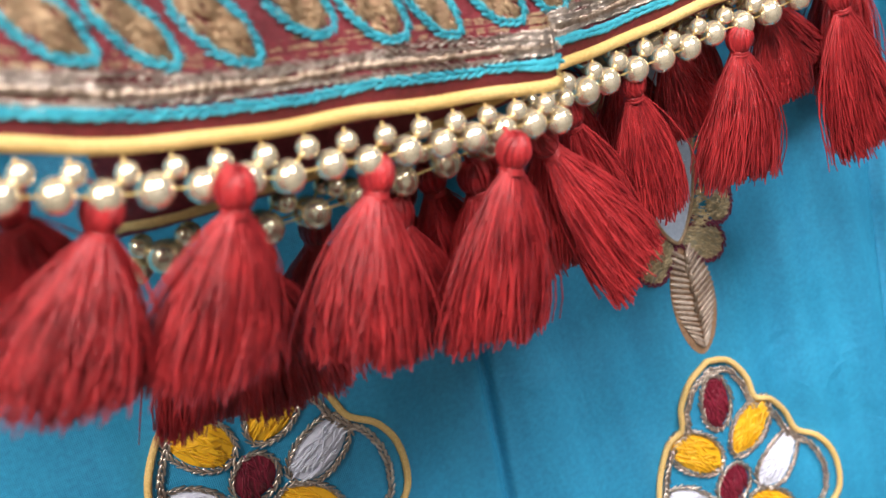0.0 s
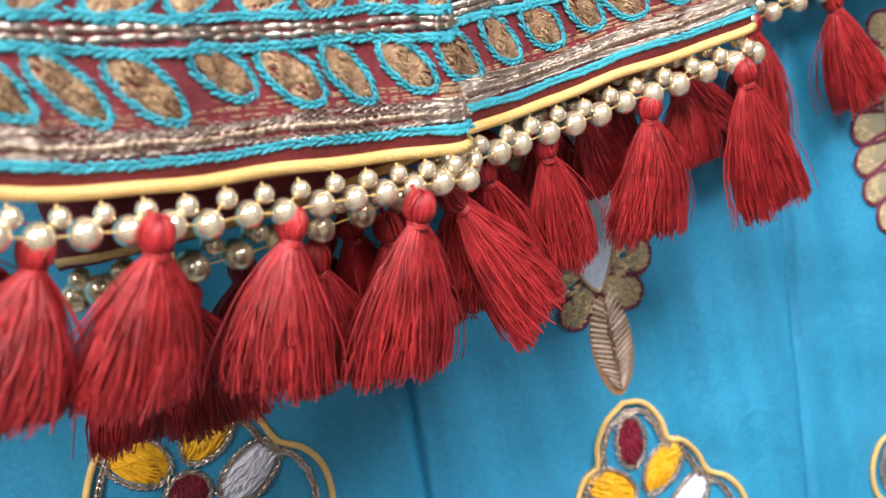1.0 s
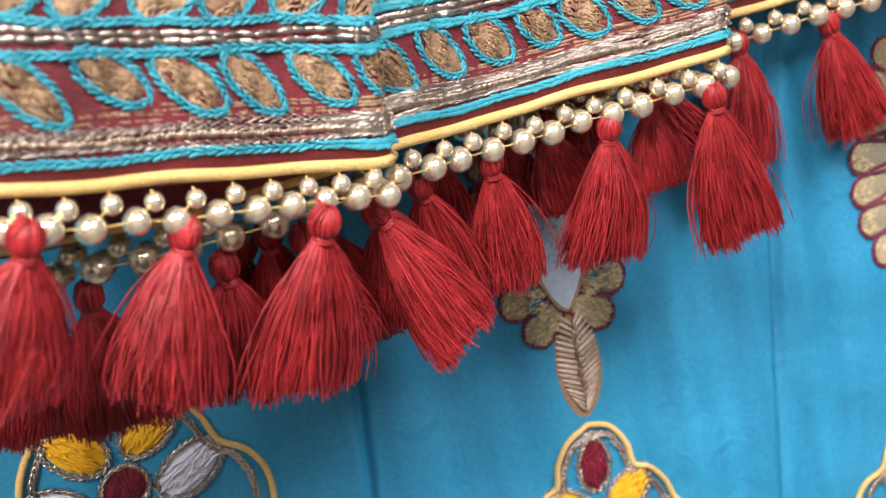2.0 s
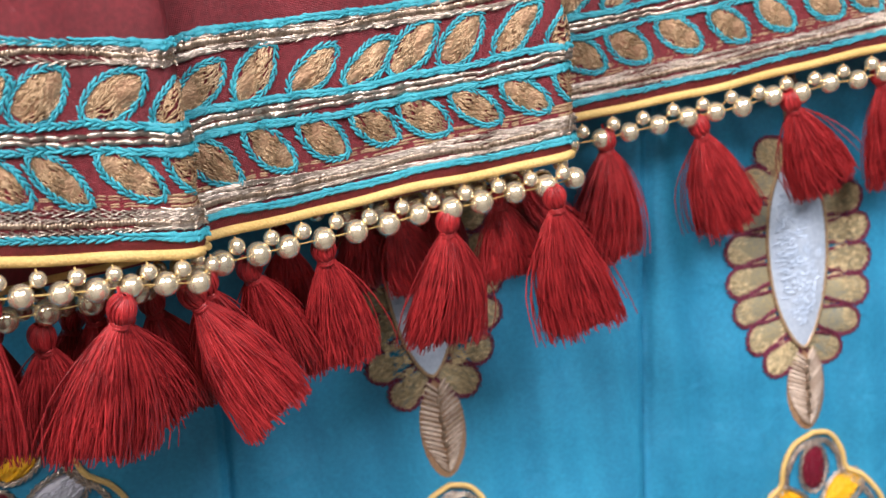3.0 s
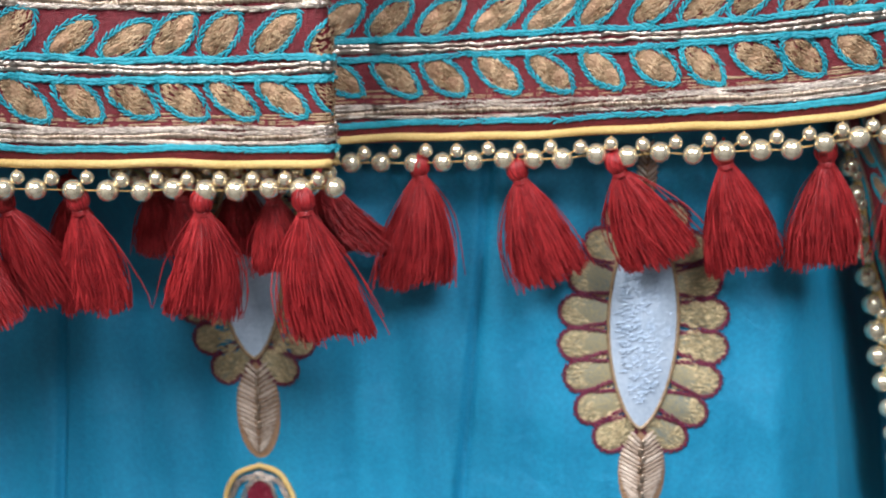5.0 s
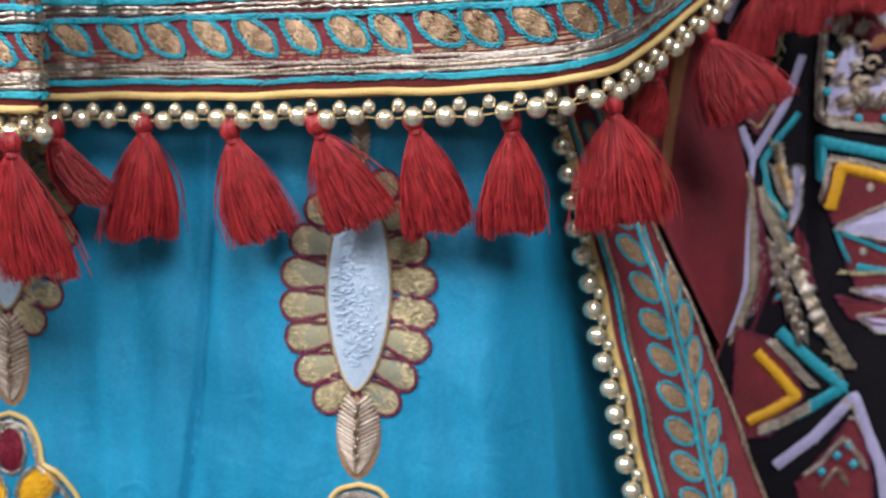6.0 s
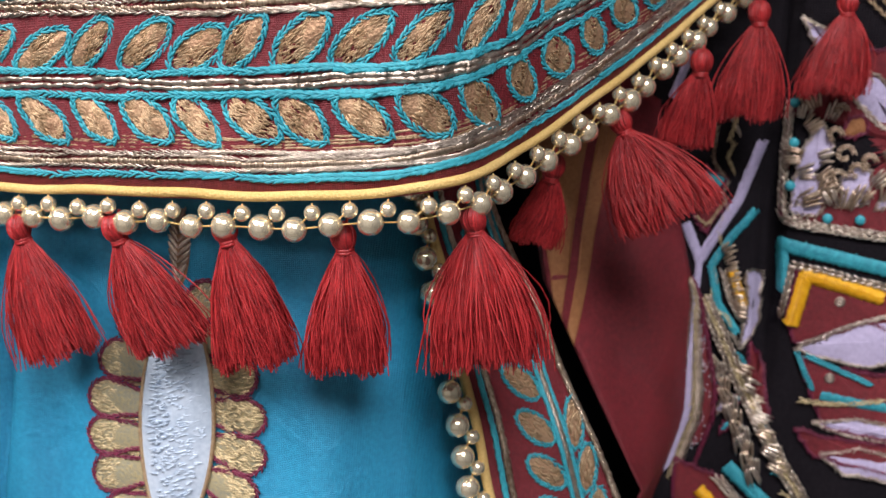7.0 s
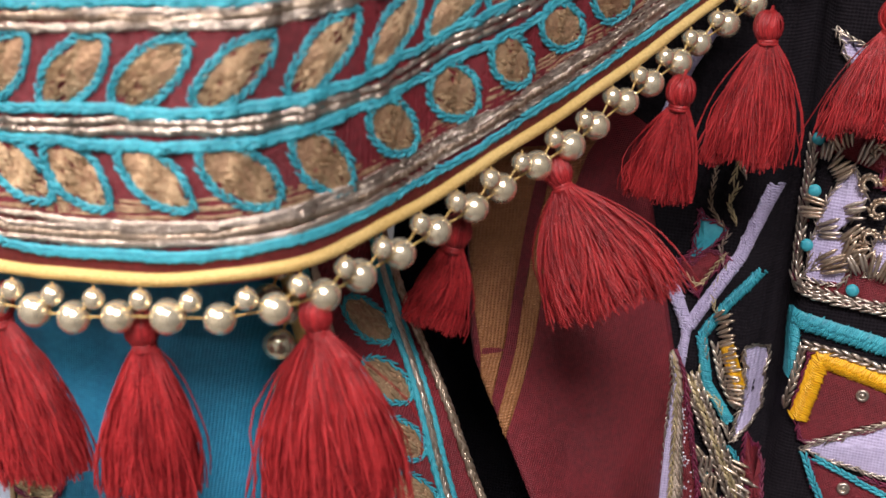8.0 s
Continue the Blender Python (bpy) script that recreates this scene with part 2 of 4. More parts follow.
slab("floor", (0, -0.45, -0.05), (2.6, 2.5, 0.1), FLOOR_TILE, "plain grey shop floor under the garments", "floor")
slab("ceiling", (0, -0.45, 2.15), (2.6, 2.5, 0.1), WALL_PAINT, "plain grey shop ceiling above the garments", "ceiling")
slab("wall_north", (0, 0.75, 1.05), (2.6, 0.1, 2.1), WALL_PAINT, "plain grey wall behind the garments", "wall")
# Unseen wall, pale so it fills the front and brightens bead reflections.
slab("wall_south", (0, -1.65, 1.05), (2.6, 0.1, 2.1), BOUNCE_PAINT, "unseen pale wall facing the garments, added to bounce light", "wall")
slab("wall_east", (1.25, -0.45, 1.05), (0.1, 2.3, 2.1), WALL_PAINT, "plain grey side wall of the shop", "wall")
slab("wall_west", (-1.25, -0.45, 1.05), (0.1, 2.3, 2.1), WALL_PAINT, "plain grey side wall of the shop", "wall")

# ---- turquoise skirt ----
def skirt_y(x, z):
    y = (0.04 if x > 0 else 0.1) * x + 0.105 * (max(z, 0.35) - 0.8)
    y += min(0.05, 31 * max(0.0, x - 0.142 - 0.12 * (0.834 - min(z, 0.86))) ** 2)
    y += min(0.014, 1.5 * max(0.0, x - 0.1655 - 0.11 * (0.834 - min(z, 0.86))))
    for seam, depth in ((-0.06, 0.0028), (0.0655, 0.0031)):
        lean = seam + 0.09 * (z - 0.8)
        y += depth * math.exp(-(((x - lean) / 0.0011) ** 2))
        y -= depth * 0.3 * math.exp(-(((x - lean - 0.007) / 0.006) ** 2))
    return y + 0.0011 * math.sin(x * 130 + 1.3) * math.sin(z * 23) + 0.0007 * math.sin(x * 310 + 9 * z) + 0.0004 * math.sin(z * 190 + 40 * x) * math.sin(x * 55)


def on_skirt(x, z, off=0.0):
    return np.array((x, skirt_y(x, z) - off, z))


OUT = np.array((-0.04, -1.0, 0.1))
OUT /= np.linalg.norm(OUT)
skirt = thing("skirt", "turquoise silk skirt with embroidered flower motifs hanging to the floor", "skirt")
cloth = Shape()
zs = np.r_[np.linspace(0.004, 0.66, 14), np.linspace(0.67, 0.93, 60), np.linspace(0.94, 1.03, 6)]
cloth.grid([[on_skirt(x, z) for x in np.r_[np.linspace(-0.34, -0.16, 20), np.linspace(-0.15, 0.1788 + 0.258 * (0.834 - max(z, 0.6)), 520)]] for z in zs])
sheet = part("cloth", cloth, TEAL_CLOTH, skirt)
thick = sheet.modifiers.new("thickness", "SOLIDIFY")
thick.thickness, thick.offset = 0.0006, -1


def almond(width, length, power=0.8, count=28):
    """A pointed oval from (0, 0) to (0, length)."""
    pts = []
    for k in range(count):
        a = 2 * math.pi * k / count
        along = 0.5 - 0.5 * math.cos(a)
        across = math.copysign(abs(math.sin(a)) ** (1 / power), math.sin(a))
        pts.append((0.5 * width * across, length * along))
    return pts


def placed(pts, x, z, turn, flat=on_skirt, off=0.0):
    c, s = math.cos(turn), math.sin(turn)
    return [flat(x + c * p - s * q, z + s * p + c * q, off) for p, q in pts]


def stitched(name, parent, pts, x, z, turn, base, thread, outline, rows, seed, flat=on_skirt, out=OUT, lift=0.0009, label="", line=0.0011, raised=0.0001, cross=False, length=0.0042, thread_width=0.0006):
    """A padded, thread-filled shape with a stitched rim."""
    rng = np.random.default_rng(seed)
    rim = placed(pts, x, z, turn, flat, raised)
    inner = np.array(pts)
    middle = inner.mean(0)
    pad = Shape()
    centre = placed([middle], x, z, turn, flat, raised)[0]
    pad.dome(rim, centre, np.array(out) * lift)
    ob = part(name, pad, base, parent, label)
    fill = Shape()
    low, high = inner.min(0), inner.max(0)
    tries, made, lines = 0, 0, []
    while made < rows and tries < rows * 6:
        tries += 1
        p = rng.uniform(low, high)
        edge = inner - middle
        q = p - middle
        k = np.argmin(np.abs(np.angle(np.exp(1j * (np.arctan2(edge[:, 1], edge[:, 0]) - np.arctan2(q[1], q[0]))))))
        share = np.linalg.norm(q) / (np.linalg.norm(edge[k]) + 1e-9)
        if share > (0.78 if cross else 0.84):
            continue
        made += 1
        up = raised + 0.00005 + lift * math.cos(share * math.pi / 2) ** 0.6
        a, b = placed([p, p + ((0.001, 0.0003) if cross else (0.0003 * rng.normal(), 0.001))], x, z, turn, flat, up)
        lines.append((a, np.array(b) - np.array(a), length * rng.uniform(0.6, 1.1)))
    if lines:
        fill.links([q[0] for q in lines], [q[1] for q in lines], [out], np.array([q[2] for q in lines]), thread_width, 0.0005, 5)
        part("stitch_fill", fill, thread, ob)
    if outline:
        edge_shape = Shape()
        closed = list(rim) + [rim[0]]
        lifted = [np.array(p) + np.array(out) * 0.0003 for p in closed]
        chain_stitch(edge_shape, lifted, [out] * len(lifted), 0.0016, line, line * 0.8, seed)
        part("outline_stitch", edge_shape, outline, ob)
    return ob


def capsule(width, length, count=22):
    pts = []
    r = width / 2
    for k in range(count // 2):
        a = math.pi * k / (count // 2 - 1)
        pts.append((r * math.cos(a), length - r + r * math.sin(a)))
    pts.append((-r * 0.55, 0.0))
    pts.append((r * 0.55, 0.0))
    return pts


def eye_motif(x0, z0, drop, seed):
    """A silver eye ringed with bronze petals; its lower point at (x0, z0)."""
    inner = [0.001, 0.008, 0.0165, 0.025, 0.0335, 0.042, 0.050, 0.056]
    outer = [(0.0125, -0.0065), (0.0185, 0.0035), (0.0222, 0.0135), (0.0238, 0.0238), (0.0236, 0.034), (0.0212, 0.0445), (0.017, 0.0545), (0.0105, 0.0645)]
    for side in (-1, 1):
        for k in range(8):
            bx, bz = side * 0.0085 * math.sin(math.pi * min(1, (inner[k] + 0.004) / 0.064)), inner[k]
            tx, tz = side * outer[k][0], outer[k][1]
            length = math.hypot(tx - bx, tz - bz)
            turn = math.atan2(-(tx - bx), tz - bz)
            stitched("petal", skirt, capsule(0.0098, length), x0 + bx, z0 + bz, turn, BRONZE_BASE, BRONZE, PLUM, 170, seed + k + 20 * (side > 0), lift=0.0006, line=0.0010, length=0.0022, thread_width=0.0004)
    stitched("eye_centre", skirt, almond(0.0186, 0.062, 0.75, 36), x0, z0, 0.0, ICE, ICE, None, 420, seed + 50, lift=0.0008, label="silver-blue stitched almond centre", raised=0.0011, cross=True, length=0.0018, thread_width=0.00035)
    rim = Shape()
    rim.tube(placed(almond(0.0196, 0.0632, 0.75, 44), x0, z0 - 0.0006, 0, on_skirt, 0.0010), 0.00055, 6, closed=True)
    part("eye_rim", rim, GOLD_THREAD, skirt)
    leaf = stitched("leaf", skirt, almond(0.0135, drop - 0.001, 0.9), x0 + 0.0006, z0 - drop, 0.0, GOLD_BASE, GOLD_THREAD, None, 0, seed + 60, lift=0.0008, label="beige and gold stitched leaf")
    barbs = Shape()
    for k in range(17):
        z = z0 - 0.004 - k * (drop - 0.006) / 17
        half = 0.0066 * math.sin(math.pi * min(1, (z0 - z) / drop)) ** 0.8
        for side in (-1, 1):
            a, b = on_skirt(x0 + 0.0006, z - 0.0012, 0.0012), on_skirt(x0 + 0.0006 + side * half, z + 0.0022, 0.0006)
            barbs.link((a + b) / 2, b - a, OUT, np.linalg.norm(b - a) * 1.02, 0.0013, 0.0009, 5)
    part("stitch_fill", barbs, BEIGE, leaf)
    spine = Shape()
    for k in range(7):
        spine.link(on_skirt(x0 + 0.0006 + 0.0003 * (-1) ** k, z0 - 0.005 - k * 0.0027, 0.0016), (0.1, 0, 1), OUT, 0.003, 0.0013, 0.0012)
    part("bugle_trim", spine, BUGLE, leaf)


def top_leaf(x0, z0):
    leaf = stitched("leaf", skirt, almond(0.005, 0.019, 0.9), x0, z0, 0.0, GOLD_BASE, GOLD_THREAD, None, 0, 77, lift=0.0008, label="beige and gold stitched leaf")
    barbs = Shape()
    for k in range(10):
        z = z0 + 0.002 + k * 0.0017
        half = 0.0030 * math.sin(math.pi * min(1, (z - z0) / 0.020)) ** 0.8
        for side in (-1, 1):
            a, b = on_skirt(x0, z - 0.001, 0.0012), on_skirt(x0 + side * half, z + 0.002, 0.0006)
            barbs.link((a + b) / 2, b - a, OUT, np.linalg.norm(b - a) * 1.02, 0.0012, 0.0009, 5)
    part("stitch_fill", barbs, BEIGE, leaf)


def flower_motif(x0, z0, size, seed):
    """A trefoil flower whose top is at (x0, z0)."""
    def sk(pts, x, z, turn, base, thread, name, n, label):
        scaled = [(p * size * 1.1, q * size * 1.06) for p, q in pts]
        ob = stitched(name, skirt, scaled, x0 + x * size, z0 + z * size, turn, base, thread, None, n, seed, lift=0.0012, label=label, length=0.005)
        ring = Shape()
        grown = [(p * 1.16, q * 1.12 - 0.0008) for p, q in scaled]
        chain_stitch(ring, placed(grown + grown[:1], x0 + x * size, z0 + z * size, turn, on_skirt, 0.0005), [OUT] * (len(grown) + 1), 0.0018, 0.0012, 0.0010, seed)
        part("silver_rim", ring, SILVER, ob)

    sk(almond(0.0078, 0.0135, 1.0), 0, -0.0205, 0, RUBY, RUBY, "ruby_petal", 60, "dark ruby satin-stitched drop")
    for s in (-1, 1):
        sk(almond(0.0088, 0.0155, 1.0), s * 0.0030, -0.0305, -s * 0.80, YELLOW_FILL, YELLOW_FILL, "yellow_petal", 60, "golden yellow satin-stitched petal")
        sk(almond(0.0092, 0.0155, 1.0), s * 0.0085, -0.0425, -s * 1.1, PALE, PALE, "white_petal", 60, "pale lilac white satin-stitched petal")
        sk(almond(0.008, 0.014, 1.0), s * 0.004, -0.046, -s * 2.2, YELLOW_FILL, YELLOW_FILL, "yellow_petal", 50, "golden yellow satin-stitched petal")
    sk(almond(0.0095, 0.0095, 1.0), 0, -0.0433, 0, RUBY, RUBY, "ruby_centre", 50, "round dark ruby stitched centre")
    half = [(0, -0.001), (0.0065, -0.0035), (0.0105, -0.010), (0.0118, -0.0165), (0.0165, -0.0195), (0.0215, -0.0265), (0.0245, -0.034), (0.0305, -0.0385), (0.034, -0.046), (0.033, -0.056), (0.026, -0.063), (0.018, -0.068), (0.009, -0.078)]
    loop = half + [(0, -0.081)] + [(-p, q) for p, q in half[:0:-1]]
    line = spline([(p, q, 0) for p, q in loop + [loop[0]]], 6)[:-1]
    cord, braid = Shape(), Shape()
    cord.tube([on_skirt(x0 + p * size, z0 + q * size, 0.0007) for p, q, _ in line], 0.0009, 6, closed=True)
    part("yellow_outline", cord, YELLOW, skirt, "yellow corded flower outline")
    inside = [on_skirt(x0 + p * size * 0.88, z0 + (q + 0.0405) * size * 0.93 - 0.0405 * size, 0.0006) for p, q, _ in line]
    chain_stitch(braid, inside + inside[:1], [OUT] * (len(inside) + 1), 0.0017, 0.0017, 0.001, seed)
    part("silver_braid", braid, SILVER, skirt)


eye_motif(0.0, 0.80, 0.0325, 100)
eye_motif(0.1150, 0.7832, 0.0285, 300)
top_leaf(0.0, 0.864)
top_leaf(0.1150, 0.847)
flower_motif(0.0, 0.7665, 1.0, 500)
flower_motif(0.1165, 0.7545, 1.0, 600)
flower_motif(-0.1220, 0.8306, 1.0, 700)

# ---- maroon tunic: folded hem ----
FRONT_FOLD = [(-0.19, -0.125, 0.925), (-0.147, -0.1052, 0.9036), (-0.1338, -0.0997, 0.8977), (-0.1141, -0.0916, 0.8906), (-0.0899, -0.0815, 0.8836), (-0.066, -0.0717, 0.8768), (-0.0568, -0.0678, 0.8739), (-0.0545, -0.0655, 0.8735), (-0.0565, -0.0635, 0.8735)]
FIRST_RETURN = [(-0.075, -0.068, 0.874), (-0.1, -0.071, 0.8745), (-0.125, -0.068, 0.8745), (-0.133, -0.064, 0.874), (-0.1345, -0.061, 0.873), (-0.131, -0.0585, 0.8725)]
MIDDLE_FOLD = [(-0.11, -0.0575, 0.8715), (-0.08, -0.057, 0.870), (-0.06, -0.0565, 0.8715), (-0.047, -0.054, 0.8725), (-0.03, -0.046, 0.8700), (-0.004, -0.0374, 0.8684), (0.02, -0.034, 0.8680), (0.034, -0.0325, 0.8682), (0.0365, -0.0305, 0.868), (0.0345, -0.0282, 0.868)]
SECOND_RETURN = [(0.015, -0.0275, 0.868), (-0.01, -0.027, 0.868), (-0.025, -0.024, 0.868), (-0.028, -0.021, 0.868), (-0.025, -0.018, 0.868)]
BACK_FOLD = [(0.0, -0.013, 0.8675), (0.036, -0.0065, 0.868), (0.0712, -0.005, 0.8693), (0.1044, -0.005, 0.8713), (0.1363, -0.005, 0.8734), (0.160, -0.0035, 0.8754), (0.175, 0.0015, 0.8768)]
SIDE_EDGE = [(0.1858, 0.010, 0.8788), (0.1925, 0.0265, 0.8826), (0.1995, 0.044, 0.8884), (0.2085, 0.065, 0.8962), (0.2165, 0.086, 0.9050), (0.2238, 0.1044, 0.9132), (0.24, 0.135, 0.93)]
HEM = even(spline(FRONT_FOLD + FIRST_RETURN + MIDDLE_FOLD + SECOND_RETURN + BACK_FOLD + SIDE_EDGE, 10), 0.0012)
RUN = np.r_[0, np.cumsum(np.linalg.norm(np.diff(HEM, axis=0), axis=1))]
TAN = np.gradient(HEM, axis=0)
NORMAL = np.stack([TAN[:, 1], -TAN[:, 0], 0 * TAN[:, 0]], 1)
NORMAL /= np.linalg.norm(NORMAL, axis=1)[:, None]


def hem_at(u):
    return np.array([np.interp(u, RUN, HEM[:, k]) for k in range(3)])


def hem_out(u):
    return unit([np.interp(u, RUN, NORMAL[:, k]) for k in range(3)])


def on_band(u, h, off=0.0):
    ripple = (0.0006 * math.sin(u * 210) + 0.00035 * math.sin(u * 520 + h * 300) + 0.0003 * math.sin(u * 900 - h * 420)) * min(1, h / 0.02)
    p = hem_at(u) + hem_out(u) * (off + ripple) + np.array((0, 0, h))
    if h > 0.05:
        q = min(1, (h - 0.05) / 0.12)
        q = q * q * (3 - 2 * q)
        p[1] += (skirt_y(min(p[0], 0.17), p[2]) - 0.004 - p[1]) * 0.9 * q if p[0] < 0.18 else 0.0
    return p


tunic = thing("tunic", "maroon silk tunic hem in deep folds with leaf embroidery and beads", "tunic")
body = Shape()
us = np.arange(0, RUN[-1], 0.0022)
hs = np.r_[np.linspace(0.0, 0.05, 9), np.linspace(0.06, 0.16, 10)]
body.grid([[on_band(u, h) for u in us] for h in hs])
sheet = part("cloth", body, MAROON, tunic)
thick = sheet.modifiers.new("thickness", "SOLIDIFY")
thick.thickness, thick.offset = 0.0007, 0


def along(h, off, wobble=0.0, step=0.002, seed=0):
    rng = np.random.default_rng(seed)
    out = []
    phase = rng.uniform(0, 6)
    for u in np.arange(0.002, RUN[-1] - 0.002, step):
        out.append(on_band(u, h + wobble * math.sin(u * 95 + phase) + wobble * 0.6 * math.sin(u * 233 + 2 * phase), off))
    return out


BAND_OUT = [hem_out(u) for u in np.arange(0.002, RUN[-1] - 0.002, 0.002)]
piping = Shape()
piping.tube(along(0.0012, 0.0004, 0.00025), 0.00115, 8)
part("yellow_piping", piping, YELLOW, tunic, "raised yellow corded piping")
for name, h, seed in (("lower_teal_chain", 0.0052, 1), ("stem_teal_chain", 0.0230, 2), ("stem_teal_chain", 0.0282, 3), ("upper_teal_chain", 0.0447, 4)):
    row = Shape()
    chain_stitch(row, along(h, 0.0006, 0.0003, seed=seed), BAND_OUT, 0.0019, 0.0013, 0.001, seed)
    part(name, row, TEAL, tunic)
for name, h, seed, step, w, mat in (("silver_cord", 0.0069, 5, 0.0020, 0.00068, SILVER), ("bugle_bead_cord", 0.0082, 6, 0.0008, 0.0015, BUGLE), ("silver_cord", 0.0095, 7, 0.0020, 0.00068, SILVER), ("silver_cord", 0.0104, 8, 0.0024, 0.0006, SILVER), ("stem_cord", 0.0249, 9, 0.003, 0.0012, SILVER), ("stem_cord", 0.0263, 10, 0.003, 0.0012, SILVER), ("bugle_bead_cord", 0.0424, 11, 0.0008, 0.0015, BUGLE), ("silver_cord", 0.0437, 12, 0.0020, 0.00068, SILVER), ("silver_cord", 0.0410, 13, 0.0022, 0.0009, SILVER)):
    row = Shape()
    chain_stitch(row, along(h, 0.0005, 0.0003, seed=seed), BAND_OUT, step, w, 0.0009, seed, name == "silver_cord")
    part(name, row, mat, tunic)
for k in range(4):
    row = Shape()
    chain_stitch(row, along(0.0115 + 0.0008 * k, 0.0003, 0.0002, seed=20 + k), BAND_OUT, 0.0016, 0.0004, 0.0002, 30 + k, False)
    part("brocade_thread", row, GOLD_THREAD, tunic)


def band_leaf(u, h, turn, seed, width, length):
    out = hem_out(u)
    flat = lambda p, q, off: on_band(p, q, off)
    stitched("leaf", tunic, teardrop(width, length), u, h, turn, GOLD_BASE, GOLD_THREAD, TEAL, 170, seed, flat=flat, out=out, lift=0.0006, line=0.0013, length=0.0022, thread_width=0.00034)


def teardrop(width, length, count=26):
    """A leaf from its round base at (0, 0) to a sharp tip at (0, length)."""
    pts = []
    for k in range(count):
        a = 2 * math.pi * k / count
        along_it = 0.5 - 0.5 * math.cos(a)
        pts.append((0.5 * width * math.copysign(abs(math.sin(a)) ** (0.95 + 0.70 * along_it), math.sin(a)), length * along_it))
    return pts


rng = np.random.default_rng(7)
u = 0.004
count = 0
while u < RUN[-1] - 0.016:
    band_leaf(u + 0.0015, 0.0226, -math.pi + 0.86 + rng.normal(0, 0.08), 2000 + count, 0.0076 * rng.uniform(0.9, 1.1), 0.0154 * rng.uniform(0.94, 1.05))
    band_leaf(u + 0.0005, 0.0288, -0.92 + rng.normal(0, 0.08), 3000 + count, 0.0076 * rng.uniform(0.9, 1.1), 0.0165 * rng.uniform(0.94, 1.05))
    u += 0.0133 * rng.uniform(0.92, 1.08)
    count += 1

# ---- beads along the hem ----
big, small = Shape(), Shape()
big.ball((0, 0, 0), 0.0030, 12, 20)
small.ball((0, 0, 0), 0.0020, 10, 16)
BIG, SMALL = big.mesh("bead", PEARL), small.mesh("small_bead", PEARL)
strand = Shape()
thread = []
FRONT_END = RUN[np.argmax(HEM[:400, 0])] if len(HEM) > 400 else 0.16
FRONT_END = min(FRONT_END, 0.17)
u, k = 0.004, 0
while u < RUN[-1] - 0.004:
    out = hem_out(u)
    spot = hem_at(u) + np.array((rng.normal(0, 0.0003), 0, -0.0058 + rng.normal(0, 0.0003))) + out * 0.0006
    ob = part("bead", BIG, None, tunic)
    ob.location, ob.rotation_euler = spot, rng.uniform(0, 6, 3)
    ob.scale = [(0.86 if u < FRONT_END else 0.95) * rng.uniform(0.95, 1.05)] * 3
    thread.append(spot)
    upper = hem_at(u + 0.0041) + np.array((0, 0, -0.0026 + rng.normal(0, 0.0002))) + hem_out(u + 0.0041) * 0.0009
    ob = part("bead", SMALL, None, tunic)
    ob.location, ob.rotation_euler = upper, rng.uniform(0, 6, 3)
    ob.scale = [(0.88 if u < FRONT_END else 0.95) * rng.uniform(0.95, 1.05)] * 3
    for lift in (0.0, 0.0006):
        strand.tube([spot + (0, 0, lift), (spot + upper) / 2 + np.array((0.0, 0.0002, 0.0)), upper + (0, 0, lift)], 0.00018, 4)
    strand.tube([upper, upper + np.array((0, 0, 0.0022))], 0.0002, 4)
    u += (0.0074 if u < FRONT_END else 0.0084) * rng.uniform(0.95, 1.05)
    k += 1
strand.tube(thread, 0.0002, 4)
part("bead_thread", strand, YELLOW, tunic, "yellow bead thread")


